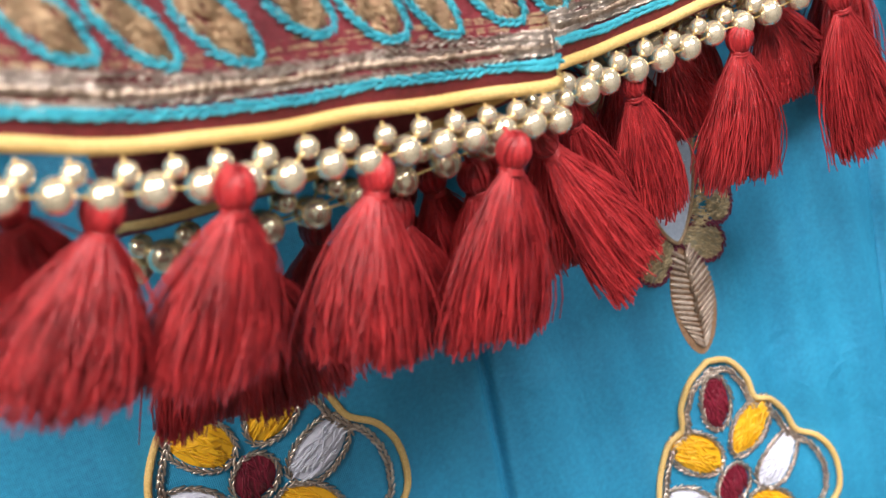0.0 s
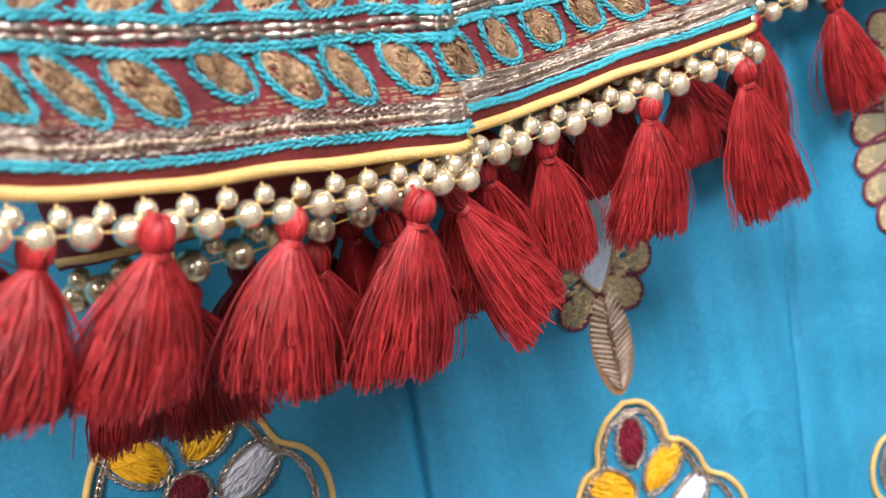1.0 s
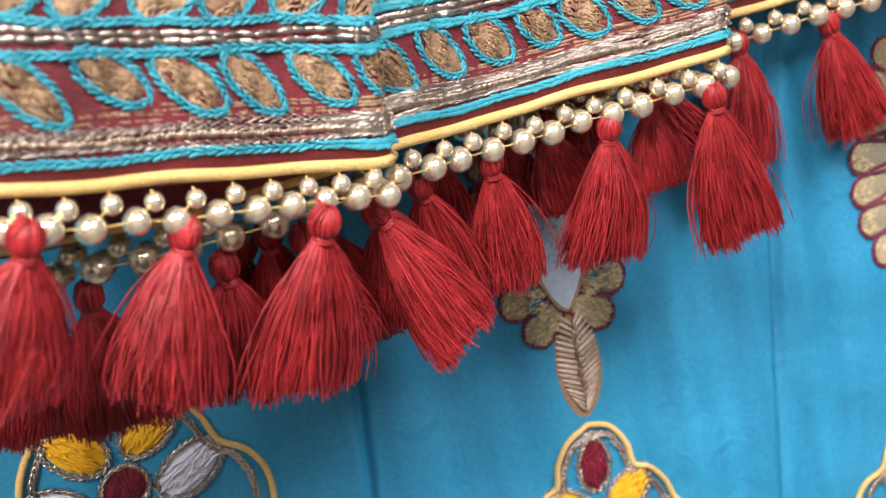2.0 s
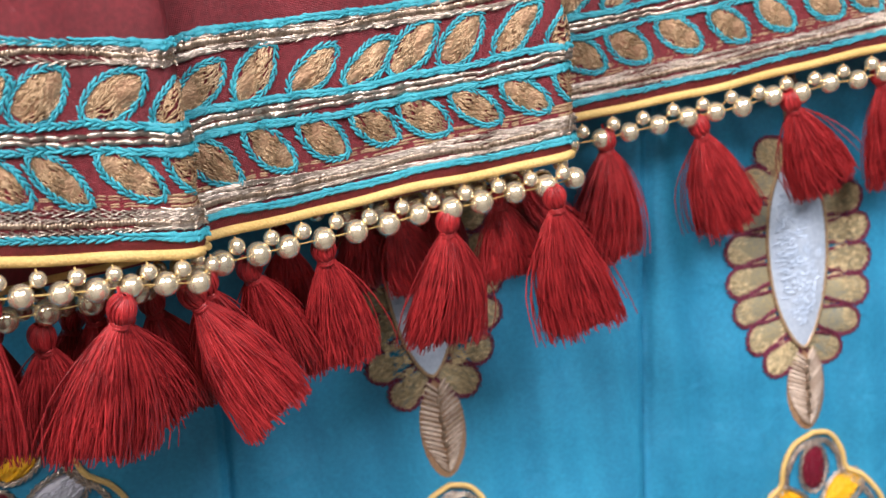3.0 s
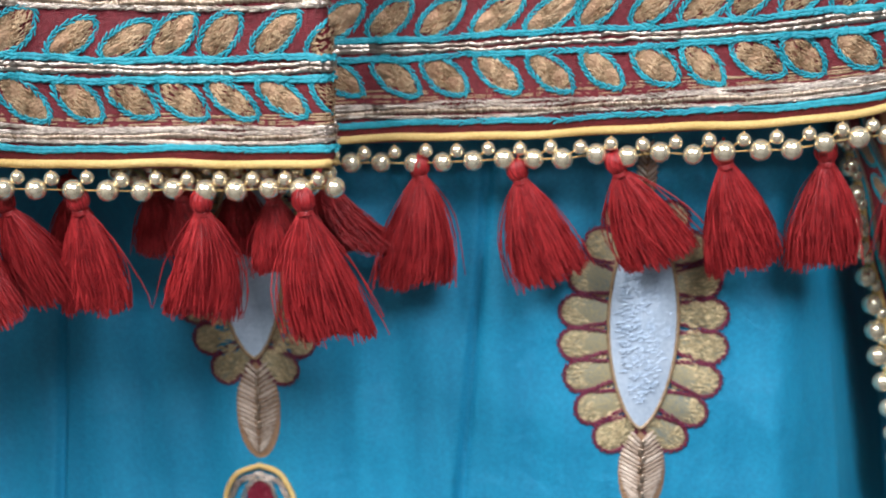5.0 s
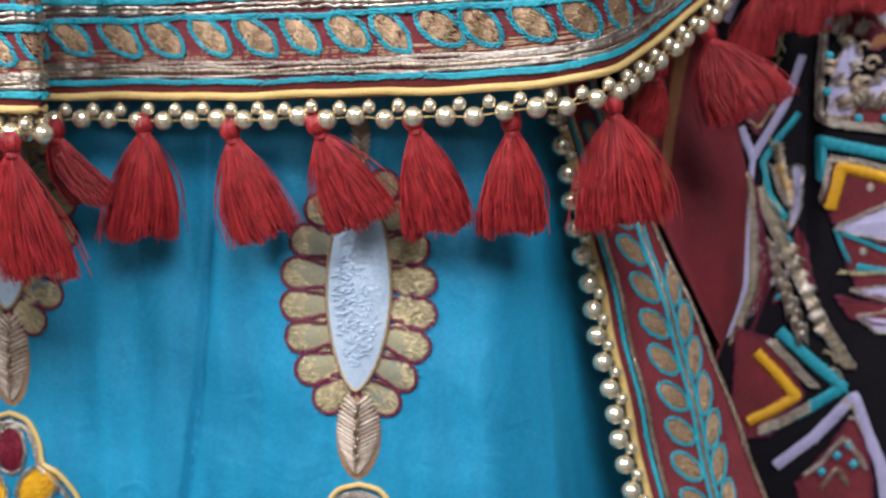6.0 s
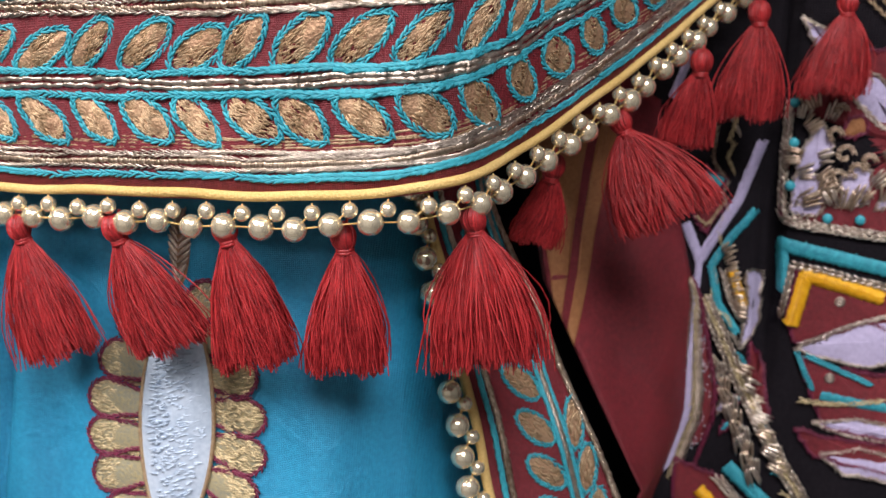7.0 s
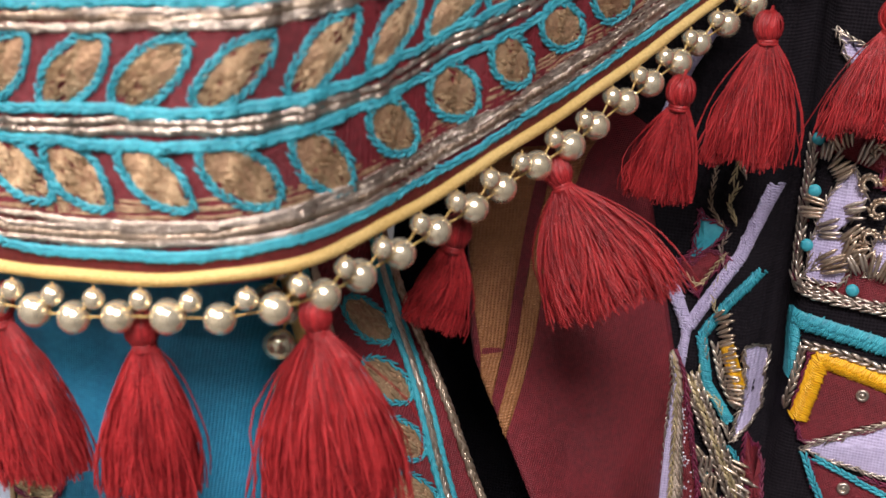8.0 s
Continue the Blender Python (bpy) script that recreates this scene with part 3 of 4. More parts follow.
# ---- tassels ----
def tassel(head, tip, flare, wide, seed, group="tassels along the tunic hem", threads=820, flat=0.5):
    """A silk tassel: wound head at head, fringe fanning to tip; wide: the direction of its fan."""
    rng = np.random.default_rng(seed)
    head, tip = np.array(head, float), np.array(tip, float)
    where = "the jacket" if "jacket" in group else "the rising side edge" if head[0] > 0.18 else "the front fold" if head[1] < -0.075 else "the middle fold" if head[1] < -0.029 else "a shaded inner fold" if head[1] < -0.008 else "the back fold"
    root = thing("tassel", "red silk thread tassel hanging from " + where, "tassel", group, head)
    flare *= 0.9
    axis = unit(tip - head)
    length = np.linalg.norm(tip - head)
    wide = unit(np.array(wide, float) - axis * (np.array(wide, float) @ axis))
    deep = np.cross(axis, wide)
    knob = Shape()
    b, a = np.meshgrid(math.pi * (np.arange(11) + 0.3) / 10.9, np.linspace(0, 2 * math.pi, 40, endpoint=False), indexing="ij")
    rad = 0.0021 * np.sin(b) * (1 + 0.045 * (np.arange(40) % 2)[None, :] + 0.10 * np.sin(2 * a + seed) * np.sin(b)) + 0.0004
    knob.grid(wide * (rad * np.cos(a))[..., None] + deep * (rad * np.sin(a))[..., None] - axis * (0.0031 * np.cos(b))[..., None], wrap=True)
    part("head", knob, RED, root)
    knob = Shape()
    turns = rng.uniform(0, 2 * math.pi, 44)
    lay = np.linspace(0.25, 2.8, 8)[None, :]
    spin = turns[:, None] + 0.5 * np.sin(lay) + rng.normal(0, 0.15, (44, 1)) * lay
    rr = (0.00225 + rng.uniform(0, 0.00035, (44, 1))) * np.sin(lay) + 0.0003
    knob.tubes(wide * (rr * np.cos(spin))[..., None] + deep * (rr * np.sin(spin))[..., None] - axis * (0.0032 * np.cos(lay) + 0 * spin)[..., None], 0.00025, 4)
    tagged(part("head_winding", knob, RED, root), kind="stuff")
    loop = Shape()
    loop.tube([-axis * 0.0026, np.array((0.0001, 0.0012, 0.0030)), np.array((0, 0.0022, 0.0038))], 0.0004, 6)
    part("hanging_loop", loop, RED, root)
    bind = Shape()
    for k in range(2):
        bind.tube([axis * (0.0029 + 0.0006 * k) + 0.0017 * (wide * math.cos(a) + deep * math.sin(a)) for a in np.linspace(0, 2 * math.pi, 14, endpoint=False)], 0.0005, 5, closed=True)
    part("neck_binding", bind, RED, root)
    fringe = Shape()
    start, fall = 0.0028, length - 0.0028
    bend = wide * rng.normal(0, 0.0022)
    flat = flat * rng.uniform(0.8, 1.35)
    lop = rng.uniform(-0.22, 0.22)
    # Added bell filler; its darker red reads as shaded gaps in the fringe.
    core = []
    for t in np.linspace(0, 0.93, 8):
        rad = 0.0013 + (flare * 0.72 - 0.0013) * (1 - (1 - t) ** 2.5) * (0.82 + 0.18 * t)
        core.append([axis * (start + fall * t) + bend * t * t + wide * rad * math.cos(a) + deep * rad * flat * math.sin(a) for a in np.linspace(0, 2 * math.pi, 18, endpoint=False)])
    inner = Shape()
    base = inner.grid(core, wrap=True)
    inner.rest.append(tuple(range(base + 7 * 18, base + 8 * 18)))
    a, q = rng.uniform(0, 2 * math.pi, threads), rng.uniform(0.6, 1.0, threads) ** 0.5
    q[::18] *= rng.uniform(1.05, 1.5, len(q[::18]))
    reach = rng.uniform(0.89, 0.98, threads) * (1 + 0.04 * np.sin(3 * a + seed) + 0.025 * np.sin(11 * a + 3 * seed))
    clump = 1 + lop * np.cos(a) + 0.12 * np.sin(5 * a + seed) + 0.09 * np.sin(13 * a + 2 * seed)
    twist = rng.normal(0, 0.30, threads) + 0.25 * math.sin(seed)
    wave, phase = rng.normal(0, 0.0008, threads), rng.uniform(0, 6, threads)
    t = np.linspace(0, 1, 8)[None, :]
    rad = 0.0016 + ((flare * q * clump)[:, None] - 0.0016) * (1 - (1 - t) ** 2.5) * (0.82 + 0.18 * t)
    b = a[:, None] + twist[:, None] * t * 0.7
    path = (start + fall * reach[:, None] * t)[..., None] * axis + (t * t)[..., None] * bend
    path = path + (rad * np.cos(b))[..., None] * wide + (rad * np.sin(b) * flat)[..., None] * deep + (wave[:, None] * np.sin(phase[:, None] + 6 * t) * t)[..., None] * wide
    path = path + (0.0004 * np.sin(phase[:, None] * 3 + 9 * t))[..., None] * deep
    fringe.tubes(path, np.array((0.00019, 0.00019, 0.00019, 0.00018, 0.00018, 0.00018, 0.00017, 0.00014)), 3, cap=False)
    part("fringe", fringe, RED, root)
    part("fringe_gap_shade", inner, RED_GAP_SHADE, root)
    return root


FAN = (0.92, 0.38, 0.0)
FLAT = (1.0, 0.1, 0.0)
TASSELS = [
    ((-0.1378, -0.1014, 0.8912), (-0.1490, -0.1010, 0.8665), 0.0115, FAN),
    ((-0.1201, -0.1000, 0.8874), (-0.1285, -0.0970, 0.8605), 0.0115, FAN),
    ((-0.0962, -0.0850, 0.8768), (-0.1075, -0.0880, 0.8490), 0.0105, FAN),
    ((-0.0720, -0.0820, 0.8713), (-0.0825, -0.0800, 0.8390), 0.0125, FAN),
    ((-0.0590, -0.0640, 0.8640), (-0.0440, -0.0640, 0.8320), 0.0095, FAN),
    ((-0.1485, -0.0970, 0.8950), (-0.1490, -0.0900, 0.8700), 0.010, FAN),
    ((-0.1270, -0.0580, 0.8630), (-0.1304, -0.0540, 0.8310), 0.010, FLAT),
    ((-0.1020, -0.0570, 0.8610), (-0.1080, -0.0530, 0.8310), 0.010, FLAT),
    ((-0.0850, -0.0565, 0.8610), (-0.0920, -0.0530, 0.8310), 0.010, FLAT),
    ((-0.0460, -0.0500, 0.8620), (-0.0415, -0.0420, 0.8320), 0.009, FLAT),
    ((-0.0284, -0.0440, 0.8610), (-0.0270, -0.0410, 0.8290), 0.0095, FLAT),
    ((0.0026, -0.0371, 0.8595), (0.0000, -0.0340, 0.8270), 0.0105, FLAT),
    ((0.0298, -0.0362, 0.8603), (0.0335, -0.0350, 0.8215), 0.0110, FLAT),
    ((-0.0370, -0.0320, 0.8610), (-0.0350, -0.0290, 0.8360), 0.008, FLAT),
    ((-0.0180, -0.0210, 0.8600), (-0.0170, -0.0180, 0.8380), 0.008, FLAT),
    ((0.0050, -0.0160, 0.8600), (0.0060, -0.0130, 0.8380), 0.008, FLAT),
    ((0.0280, -0.0110, 0.8600), (0.0290, -0.0090, 0.8370), 0.008, FLAT),
    ((-0.0680, -0.0560, 0.8610), (-0.0660, -0.0520, 0.8320), 0.010, FLAT),
    ((-0.1150, -0.0690, 0.8640), (-0.1170, -0.0660, 0.8350), 0.010, FLAT),
    ((-0.0900, -0.0690, 0.8630), (-0.0900, -0.0660, 0.8360), 0.010, FLAT),
    ((-0.0740, -0.0660, 0.8630), (-0.0720, -0.0620, 0.8350), 0.010, FLAT),
    ((-0.0800, -0.0610, 0.8640), (-0.0790, -0.0570, 0.8340), 0.0095, FLAT),
    ((-0.0560, -0.0580, 0.8640), (-0.0540, -0.0540, 0.8350), 0.0090, FLAT),
    ((0.0180, -0.0260, 0.8600), (0.0200, -0.0250, 0.8370), 0.008, FLAT),
    ((-0.0080, -0.0250, 0.8600), (-0.0060, -0.0240, 0.8370), 0.008, FLAT),
    ((0.0536, -0.0058, 0.8619), (0.0565, -0.0050, 0.8275), 0.0110, FLAT),
    ((0.0806, -0.0050, 0.8611), (0.0905, -0.0040, 0.8295), 0.0100, FLAT),
    ((0.1072, -0.0056, 0.8639), (0.1180, -0.0030, 0.8345), 0.0100, FLAT),
    ((0.1349, -0.0046, 0.8665), (0.1440, -0.0030, 0.8350), 0.0100, FLAT),
    ((0.1613, 0.0006, 0.8664), (0.1650, 0.0020, 0.8350), 0.0095, FLAT),
    ((0.1871, 0.0128, 0.8703), (0.1935, 0.0140, 0.8365), 0.0135, FLAT),
    ((0.1960, 0.0480, 0.8765), (0.1925, 0.0490, 0.8560), 0.0055, FLAT),
    ((0.2083, 0.0655, 0.8858), (0.2212, 0.0640, 0.8600), 0.0130, FLAT),
    ((0.2240, 0.0906, 0.8990), (0.2232, 0.0906, 0.8760), 0.0070, FLAT),
    ((0.2360, 0.1080, 0.9110), (0.2385, 0.1060, 0.8820), 0.0090, FLAT),
]
for k, (head, tip, flare, wide) in enumerate(TASSELS):
    tassel(head, tip, flare, wide, 900 + k)
tassel((0.2578, 0.125, 0.9135), (0.26, 0.123, 0.888), 0.009, FLAT, 960, "tassels on the jacket")

# ---- beaded side panel of the skirt ----
panel = thing("side_panel", "maroon embroidered side panel edged with yellow piping and beads", "panel")


def panel_edge(z):
    left = np.array((0.1768 + (0.8339 - z) * 0.258, 0.034, z))
    right = np.array((max(0.1943 + (0.8285 - max(z, 0.787)) * 0.50 + 0.42 * max(0.0, 0.787 - z), left[0] + 0.007), 0.060, z))
    return left, right


def on_panel(d, z, off=0.0):
    left, right = panel_edge(z)
    across = unit(right - left)
    out = np.array((across[1], -across[0], 0))
    return left + across * d + out * (off + 0.0006 * math.sin(z * 180 + d * 60))


def panel_out(z):
    left, right = panel_edge(z)
    across = unit(right - left)
    return np.array((across[1], -across[0], 0))


def panel_width(z):
    left, right = panel_edge(z)
    return float(np.linalg.norm(right - left))


def stem_share(z):
    return min(0.90, max(0.54, 0.56 + 2.6 * (z - 0.745)))


levels = np.linspace(0.60, 0.872, 120)
base = Shape()
base.grid([[on_panel(panel_width(z) * a, z) for a in np.linspace(0, 1, 14)] for z in levels])
sheet = part("cloth", base, MAROON, panel)
thick = sheet.modifiers.new("thickness", "SOLIDIFY")
thick.thickness, thick.offset = 0.0008, 0
cord = Shape()
cord.tube([on_panel(0.0, z, 0.0006) for z in levels], 0.0013, 8)
part("yellow_piping", cord, YELLOW, panel, "raised yellow corded piping")
for name, share, add_on, step, w, mat in (("teal_chain", 0.0, 0.0045, 0.0017, 0.0012, TEAL), ("bugle_bead_cord", 0.0, 0.0066, 0.0018, 0.0014, BUGLE), ("stem_cord", 0.66, 0.0, 0.0026, 0.0012, SILVER), ("stem_teal_chain", 0.66, -0.0013, 0.0018, 0.0009, TEAL), ("stem_teal_chain", 0.66, 0.0013, 0.0018, 0.0009, TEAL), ("edge_cord", 1.0, -0.0008, 0.0016, 0.0015, BUGLE)):
    row = Shape()
    chain_stitch(row, [on_panel(panel_width(z) * (stem_share(z) if share == 0.66 else share) + add_on, z, 0.0007) for z in levels], [panel_out(z) for z in levels], step, w, 0.001, 41)
    part(name, row, mat, panel)
z = 0.850
k = 0
while z > 0.70:
    for side, turn, w, length in ((-1, 0.80, 0.0070, 0.0128), (1, -0.36, 0.0056, 0.0135))[: 2 if z < 0.812 else 1]:
        flat = lambda p, q, off: on_panel(panel_width(q) * stem_share(q) + p, q, off + 0.0003)
        stitched("leaf", panel, almond(w, length, 0.85, 24), side * 0.0025, z - 0.003 * (side > 0), turn, GOLD_BASE, GOLD_THREAD, TEAL, 34, 4000 + 2 * k + (side > 0), flat=flat, out=panel_out(z), lift=0.0006, line=0.0010, length=0.003)
    z -= 0.0115
    k += 1
for k in range(32):
    z = 0.872 - 0.0083 * k
    ob = part("bead", BIG, None, panel)
    ob.location = on_panel(-0.0058, z, 0.0012)
    ob = part("bead", SMALL, None, panel)
    ob.location = on_panel(-0.0024, z - 0.0036, 0.0014)
knots = Shape()
knots.tube([on_panel(-0.0054 + 0.003 * (k % 2), 0.872 - 0.0041 * k, 0.0012) for k in range(64)], 0.0003, 4)
part("bead_thread", knots, YELLOW, panel)

# ---- maroon shawl beside the skirt ----
shawl = thing("shawl", "plain maroon silk shawl with gold stripe and silver-lilac border", "shawl")


def shawl_right(z):
    return 0.2235 - 0.27 * max(0.0, z - 0.826) - 0.27 * max(0.0, 0.79 - max(z, 0.70))


def shawl_left(z):
    return min(0.1860 + 0.55 * max(0.0, 0.838 - z) - 0.11 * max(0.0, z - 0.838), shawl_right(z) - 0.003)


def on_shawl(x, z, off=0.0):
    left, right = shawl_left(z), shawl_right(z)
    a = (x - left) / (right - left)
    y = 0.079 + 0.039 * min(1.0, max(0.0, a)) ** 1.25 + 0.0016 * math.sin(a * 7 + z * 30) * min(1.0, (right - left) / 0.02)
    y += 0.13 * max(0.0, 0.04 - a) ** 1.1 + 2.5 * max(0.0, z - 0.880)
    return np.array((x, y - off, z))


def solid(ob, thickness=0.0008):
    m = ob.modifiers.new("thickness", "SOLIDIFY")
    m.thickness, m.offset = thickness, 0


drape = Shape()
drape.grid([[on_shawl(shawl_left(z) + (shawl_right(z) - shawl_left(z)) * a, z) for a in np.linspace(-0.2, 1, 40)] for z in np.linspace(0.012, 0.91, 160)])
solid(part("cloth", drape, MAROON, shawl))
STRIPE_Z = np.linspace(0.820, 0.893, 50)
for lefts, rights in (((0.1930, 0.1892, 0.1865, 0.1835, 0.181), (0.1930, 0.1925, 0.1930, 0.1942, 0.196)), ((0.1945, 0.1946, 0.1950, 0.1963, 0.198), (0.1968, 0.1974, 0.1982, 0.2002, 0.203))):
    stripe = Shape()
    knots_z = (0.820, 0.836, 0.850, 0.870, 0.893)
    stripe.grid([[on_shawl(max(shawl_left(z) + 0.0003, a + (b - a) * k), z, 0.0007) for k in np.linspace(0, 1, 8)] for z in STRIPE_Z for a, b in [(np.interp(z, knots_z, lefts), np.interp(z, knots_z, rights))]])
    solid(part("gold_stripe", stripe, BROCADE, shawl, "woven dull gold stripe"), 0.0003)
EDGE_Z = np.linspace(0.735, 0.832, 70)


def on_border(d, z, off=0.0):
    """The border sewn along the shawl's edge, d of its width outwards."""
    k = min(1.0, max(0.02, (0.834 - z) / 0.035))
    return on_shawl(shawl_right(z), z) + np.array((d * k * 0.0085, -0.0006 - off + 0.0022 * d, 0))


for name, d0, d1, lift, mat in (("lilac_border", -0.12, 0.26, 0.0008, LAVENDER), ("gold_border", 0.26, 0.54, 0.0009, BRONZE_BASE), ("border_flap", 0.5, 1.0, 0.0002, MAROON)):
    strip = Shape()
    strip.grid([[on_border(d, z, lift + 0.0004 * math.sin(math.pi * (d - d0) / (d1 - d0))) for d in np.linspace(d0, d1, 6)] for z in EDGE_Z])
    solid(part(name, strip, mat, shawl), 0.0004)
for d, w, mat in ((-0.12, 0.0008, SILVER), (0.27, 0.0010, BRONZE), (0.40, 0.0013, BEIGE), (0.54, 0.0010, SILVER), (1.0, 0.0012, PLUM)):
    row = Shape()
    chain_stitch(row, [on_border(d, z, 0.0016) for z in EDGE_Z], [(0, -1, 0)] * len(EDGE_Z), 0.002, w, 0.0009, 61)
    part("metal_edging", row, mat, shawl)
specks = Shape()
speck_rng = np.random.default_rng(12)
for k in range(120):
    d, z = 0.56 + 0.36 * speck_rng.uniform(0, 1) ** 1.6, speck_rng.uniform(0.745, 0.822)
    specks.ball(on_border(d, z, 0.0007), 0.00028, 4, 6)
tagged(part("seed_stitch", specks, PALE, shawl, "tiny pale seed stitches"), kind="stuff")

# ---- embroidered jacket ----
jacket = thing("jacket", "black jacket with lilac, maroon, teal and yellow mirror embroidery", "jacket")
JOUT = unit((0.15, -1.0, 0.1))


def on_jacket(x, z, off=0.0):
    y = 0.1275 + 0.15 * (x - 0.2458) + 0.1 * (z - 0.844) if z > 0.7 else 0.1275 + 0.15 * (x - 0.2458) - 0.0144
    y += 0.012 * min(1.0, max(0.0, (z - 0.790) / 0.03)) * math.exp(-(((x - 0.2425 - 0.03 * (0.84 - z)) / 0.003) ** 2))
    return np.array((x, y - off, z))


cover = Shape()
# Extended left past the jacket: its black stands in for the shadowed gap.
cover.grid([[on_jacket(x, z) for x in np.linspace(0.150, 0.50, 130)] for z in np.linspace(0.012, 1.08, 90)])
sheet = part("cloth", cover, BLACK, jacket)
thick = sheet.modifiers.new("thickness", "SOLIDIFY")
thick.thickness, thick.offset = 0.0004, 0


def applique(name, pts, mat, lift=0.0008, label=""):
    """A sewn-on patch with raised edge."""
    line = even([(p, q, 0) for p, q in pts + pts[:1]], 0.0015)[:-1]
    line[:, :2] += np.random.default_rng(len(line)).normal(0, 0.00035, (len(line), 2))
    rim = [on_jacket(p, q, 0.0010) for p, q, _ in line]
    patch = Shape()
    patch.dome(rim, np.mean(rim, 0), JOUT * lift, 4)
    ob = part(name, patch, mat, jacket, label)
    hem = Shape()
    chain_stitch(hem, [p + JOUT * 0.0004 for p in rim + rim[:1]], [JOUT] * (len(rim) + 1), 0.002, 0.0009, 0.0007, 72)
    tagged(part("edge_stitch", hem, SILVER if mat is LAVENDER else PLUM, ob), kind="stuff")
    return ob


def ribbon(name, pts, width, mat, lift=0.0010, label=""):
    """A narrow braid along a line, covered with satin stitches laid across it."""
    rng = np.random.default_rng(int(width * 1e5) + len(pts))
    line = even([(p, q, 0) for p, q in pts], 0.00055)
    t = np.gradient(line, axis=0)
    t /= np.linalg.norm(t, axis=1)[:, None]
    strip = Shape()
    strip.grid([[on_jacket(p - d[1] * w * width, q + d[0] * w * width, 0.0006 + lift * (1 - (1.9 * w) ** 2)) for w in np.linspace(-0.5, 0.5, 7)] for (p, q, _), d in zip(line, t)])
    ob = part(name, strip, mat, jacket, label)
    spots, ways, sizes = [], [], []
    for (p, q, _), d in zip(line, t):
        for w in (-0.25, 0.25):
            w += rng.normal(0, 0.05)
            a = on_jacket(p - d[1] * (w - 0.2) * width, q + d[0] * (w - 0.2) * width, 0.0008 + lift * (1 - (1.7 * (w - 0.2)) ** 2))
            b = on_jacket(p - d[1] * (w + 0.2) * width + d[0] * 0.0006, q + d[0] * (w + 0.2) * width + d[1] * 0.0006, 0.0008 + lift * (1 - (1.7 * (w + 0.2)) ** 2))
            spots.append((a + b) / 2), ways.append(b - a), sizes.append(np.linalg.norm(b - a) * rng.uniform(1.15, 1.45))
    stitches = Shape()
    stitches.links(spots, ways, [JOUT], np.array(sizes), 0.0007, 0.0005, 5)
    tagged(part("satin_stitch", stitches, mat, ob), kind="stuff")
    return ob


def bundle(x, z, turn, length, count=5, mat=None, spread=0.25):
    """A leaf of metal bugles lying side by side."""
    rng = np.random.default_rng(int(x * 1e5) + int(z * 1e5))
    leaf = Shape()
    spots, ways, sizes = [], [], []
    for k in range(count):
        a = turn + spread * (k - (count - 1) / 2) / count * 2 + rng.normal(0, 0.06)
        away = length * rng.uniform(0.8, 1.05) * (1 - 0.25 * abs(k - (count - 1) / 2) / count)
        side = 0.0008 * (k - (count - 1) / 2)
        cx, cz = x + math.sin(a) * away / 2 + math.cos(turn) * side, z + math.cos(a) * away / 2 - math.sin(turn) * side
        spots.append(on_jacket(cx, cz, 0.0022 + rng.uniform(0, 0.0007)))
        ways.append((math.sin(a), 0.05, math.cos(a))), sizes.append(away)
    leaf.links(spots, ways, [JOUT], np.array(sizes), 0.0010, 0.0010, 7)
    return tagged(part("bugle_leaf", leaf, mat or (SILVER, BUGLE)[count % 2], jacket), kind="stuff")


def wire(name, pts, width, mat=SILVER, step=0.0022, lift=0.0016):
    row = Shape()
    line = even([(p, q, 0) for p, q in pts], 0.001)
    path = [on_jacket(p, q, lift) for p, q, _ in line]
    chain_stitch(row, path, [JOUT] * len(path), step, width, width * 0.8, 71)
    return tagged(part(name, row, mat, jacket), kind="stuff")


applique("maroon_field", [(0.2450, 0.8500), (0.2720, 0.8478), (0.310, 0.846), (0.310, 0.905), (0.262, 0.900), (0.2525, 0.8915), (0.2448, 0.880)], MAROON)
applique("lilac_field", [(0.2475, 0.8525), (0.256, 0.852), (0.258, 0.858), (0.253, 0.864), (0.258, 0.872), (0.2545, 0.880), (0.250, 0.872), (0.2480, 0.862)], LAVENDER, 0.0012)
applique("lilac_field", [(0.262, 0.856), (0.268, 0.858), (0.270, 0.866), (0.264, 0.868), (0.261, 0.862)], LAVENDER, 0.0012)
applique("lilac_field", [(0.256, 0.898), (0.262, 0.886), (0.270, 0.879), (0.278, 0.876), (0.278, 0.884), (0.268, 0.893)], LAVENDER, 0.0012)
for d in (0.0, 0.0014):
    wire("silver_border", [(0.2440 + d, 0.884), (0.2438 + d, 0.866), (0.2446 + d, 0.8500 + d), (0.2560, 0.8482 + d), (0.2720, 0.8470 + d), (0.300, 0.845 + d)], 0.0015)
wire("silver_border", [(0.2448, 0.882), (0.2480, 0.888), (0.2535, 0.8935)], 0.0013)
for x, z, turn, length, count in ((0.2500, 0.8692, -1.5, 0.006, 5), (0.2540, 0.8690, 1.2, 0.006, 4), (0.2545, 0.8612, 0.9, 0.007, 5), (0.2505, 0.8560, 1.1, 0.007, 5), (0.2490, 0.8640, 1.3, 0.006, 4), (0.2560, 0.8570, 0.5, 0.008, 5), (0.2630, 0.8545, 0.2, 0.008, 5), (0.2600, 0.8560, -0.5, 0.006, 4), (0.2660, 0.8570, 0.5, 0.007, 5), (0.2500, 0.8770, 0.9, 0.006, 5), (0.2520, 0.8830, -0.5, 0.008, 5), (0.2560, 0.8800, 0.3, 0.007, 4), (0.2485, 0.8800, 0.2, 0.005, 4), (0.2580, 0.8900, -0.2, 0.008, 5), (0.2700, 0.8620, 0.8, 0.007, 4), (0.2740, 0.8570, 0.3, 0.007, 5), (0.2720, 0.8700, 1.1, 0.007, 5)):
    bundle(x, z, turn, length, count)
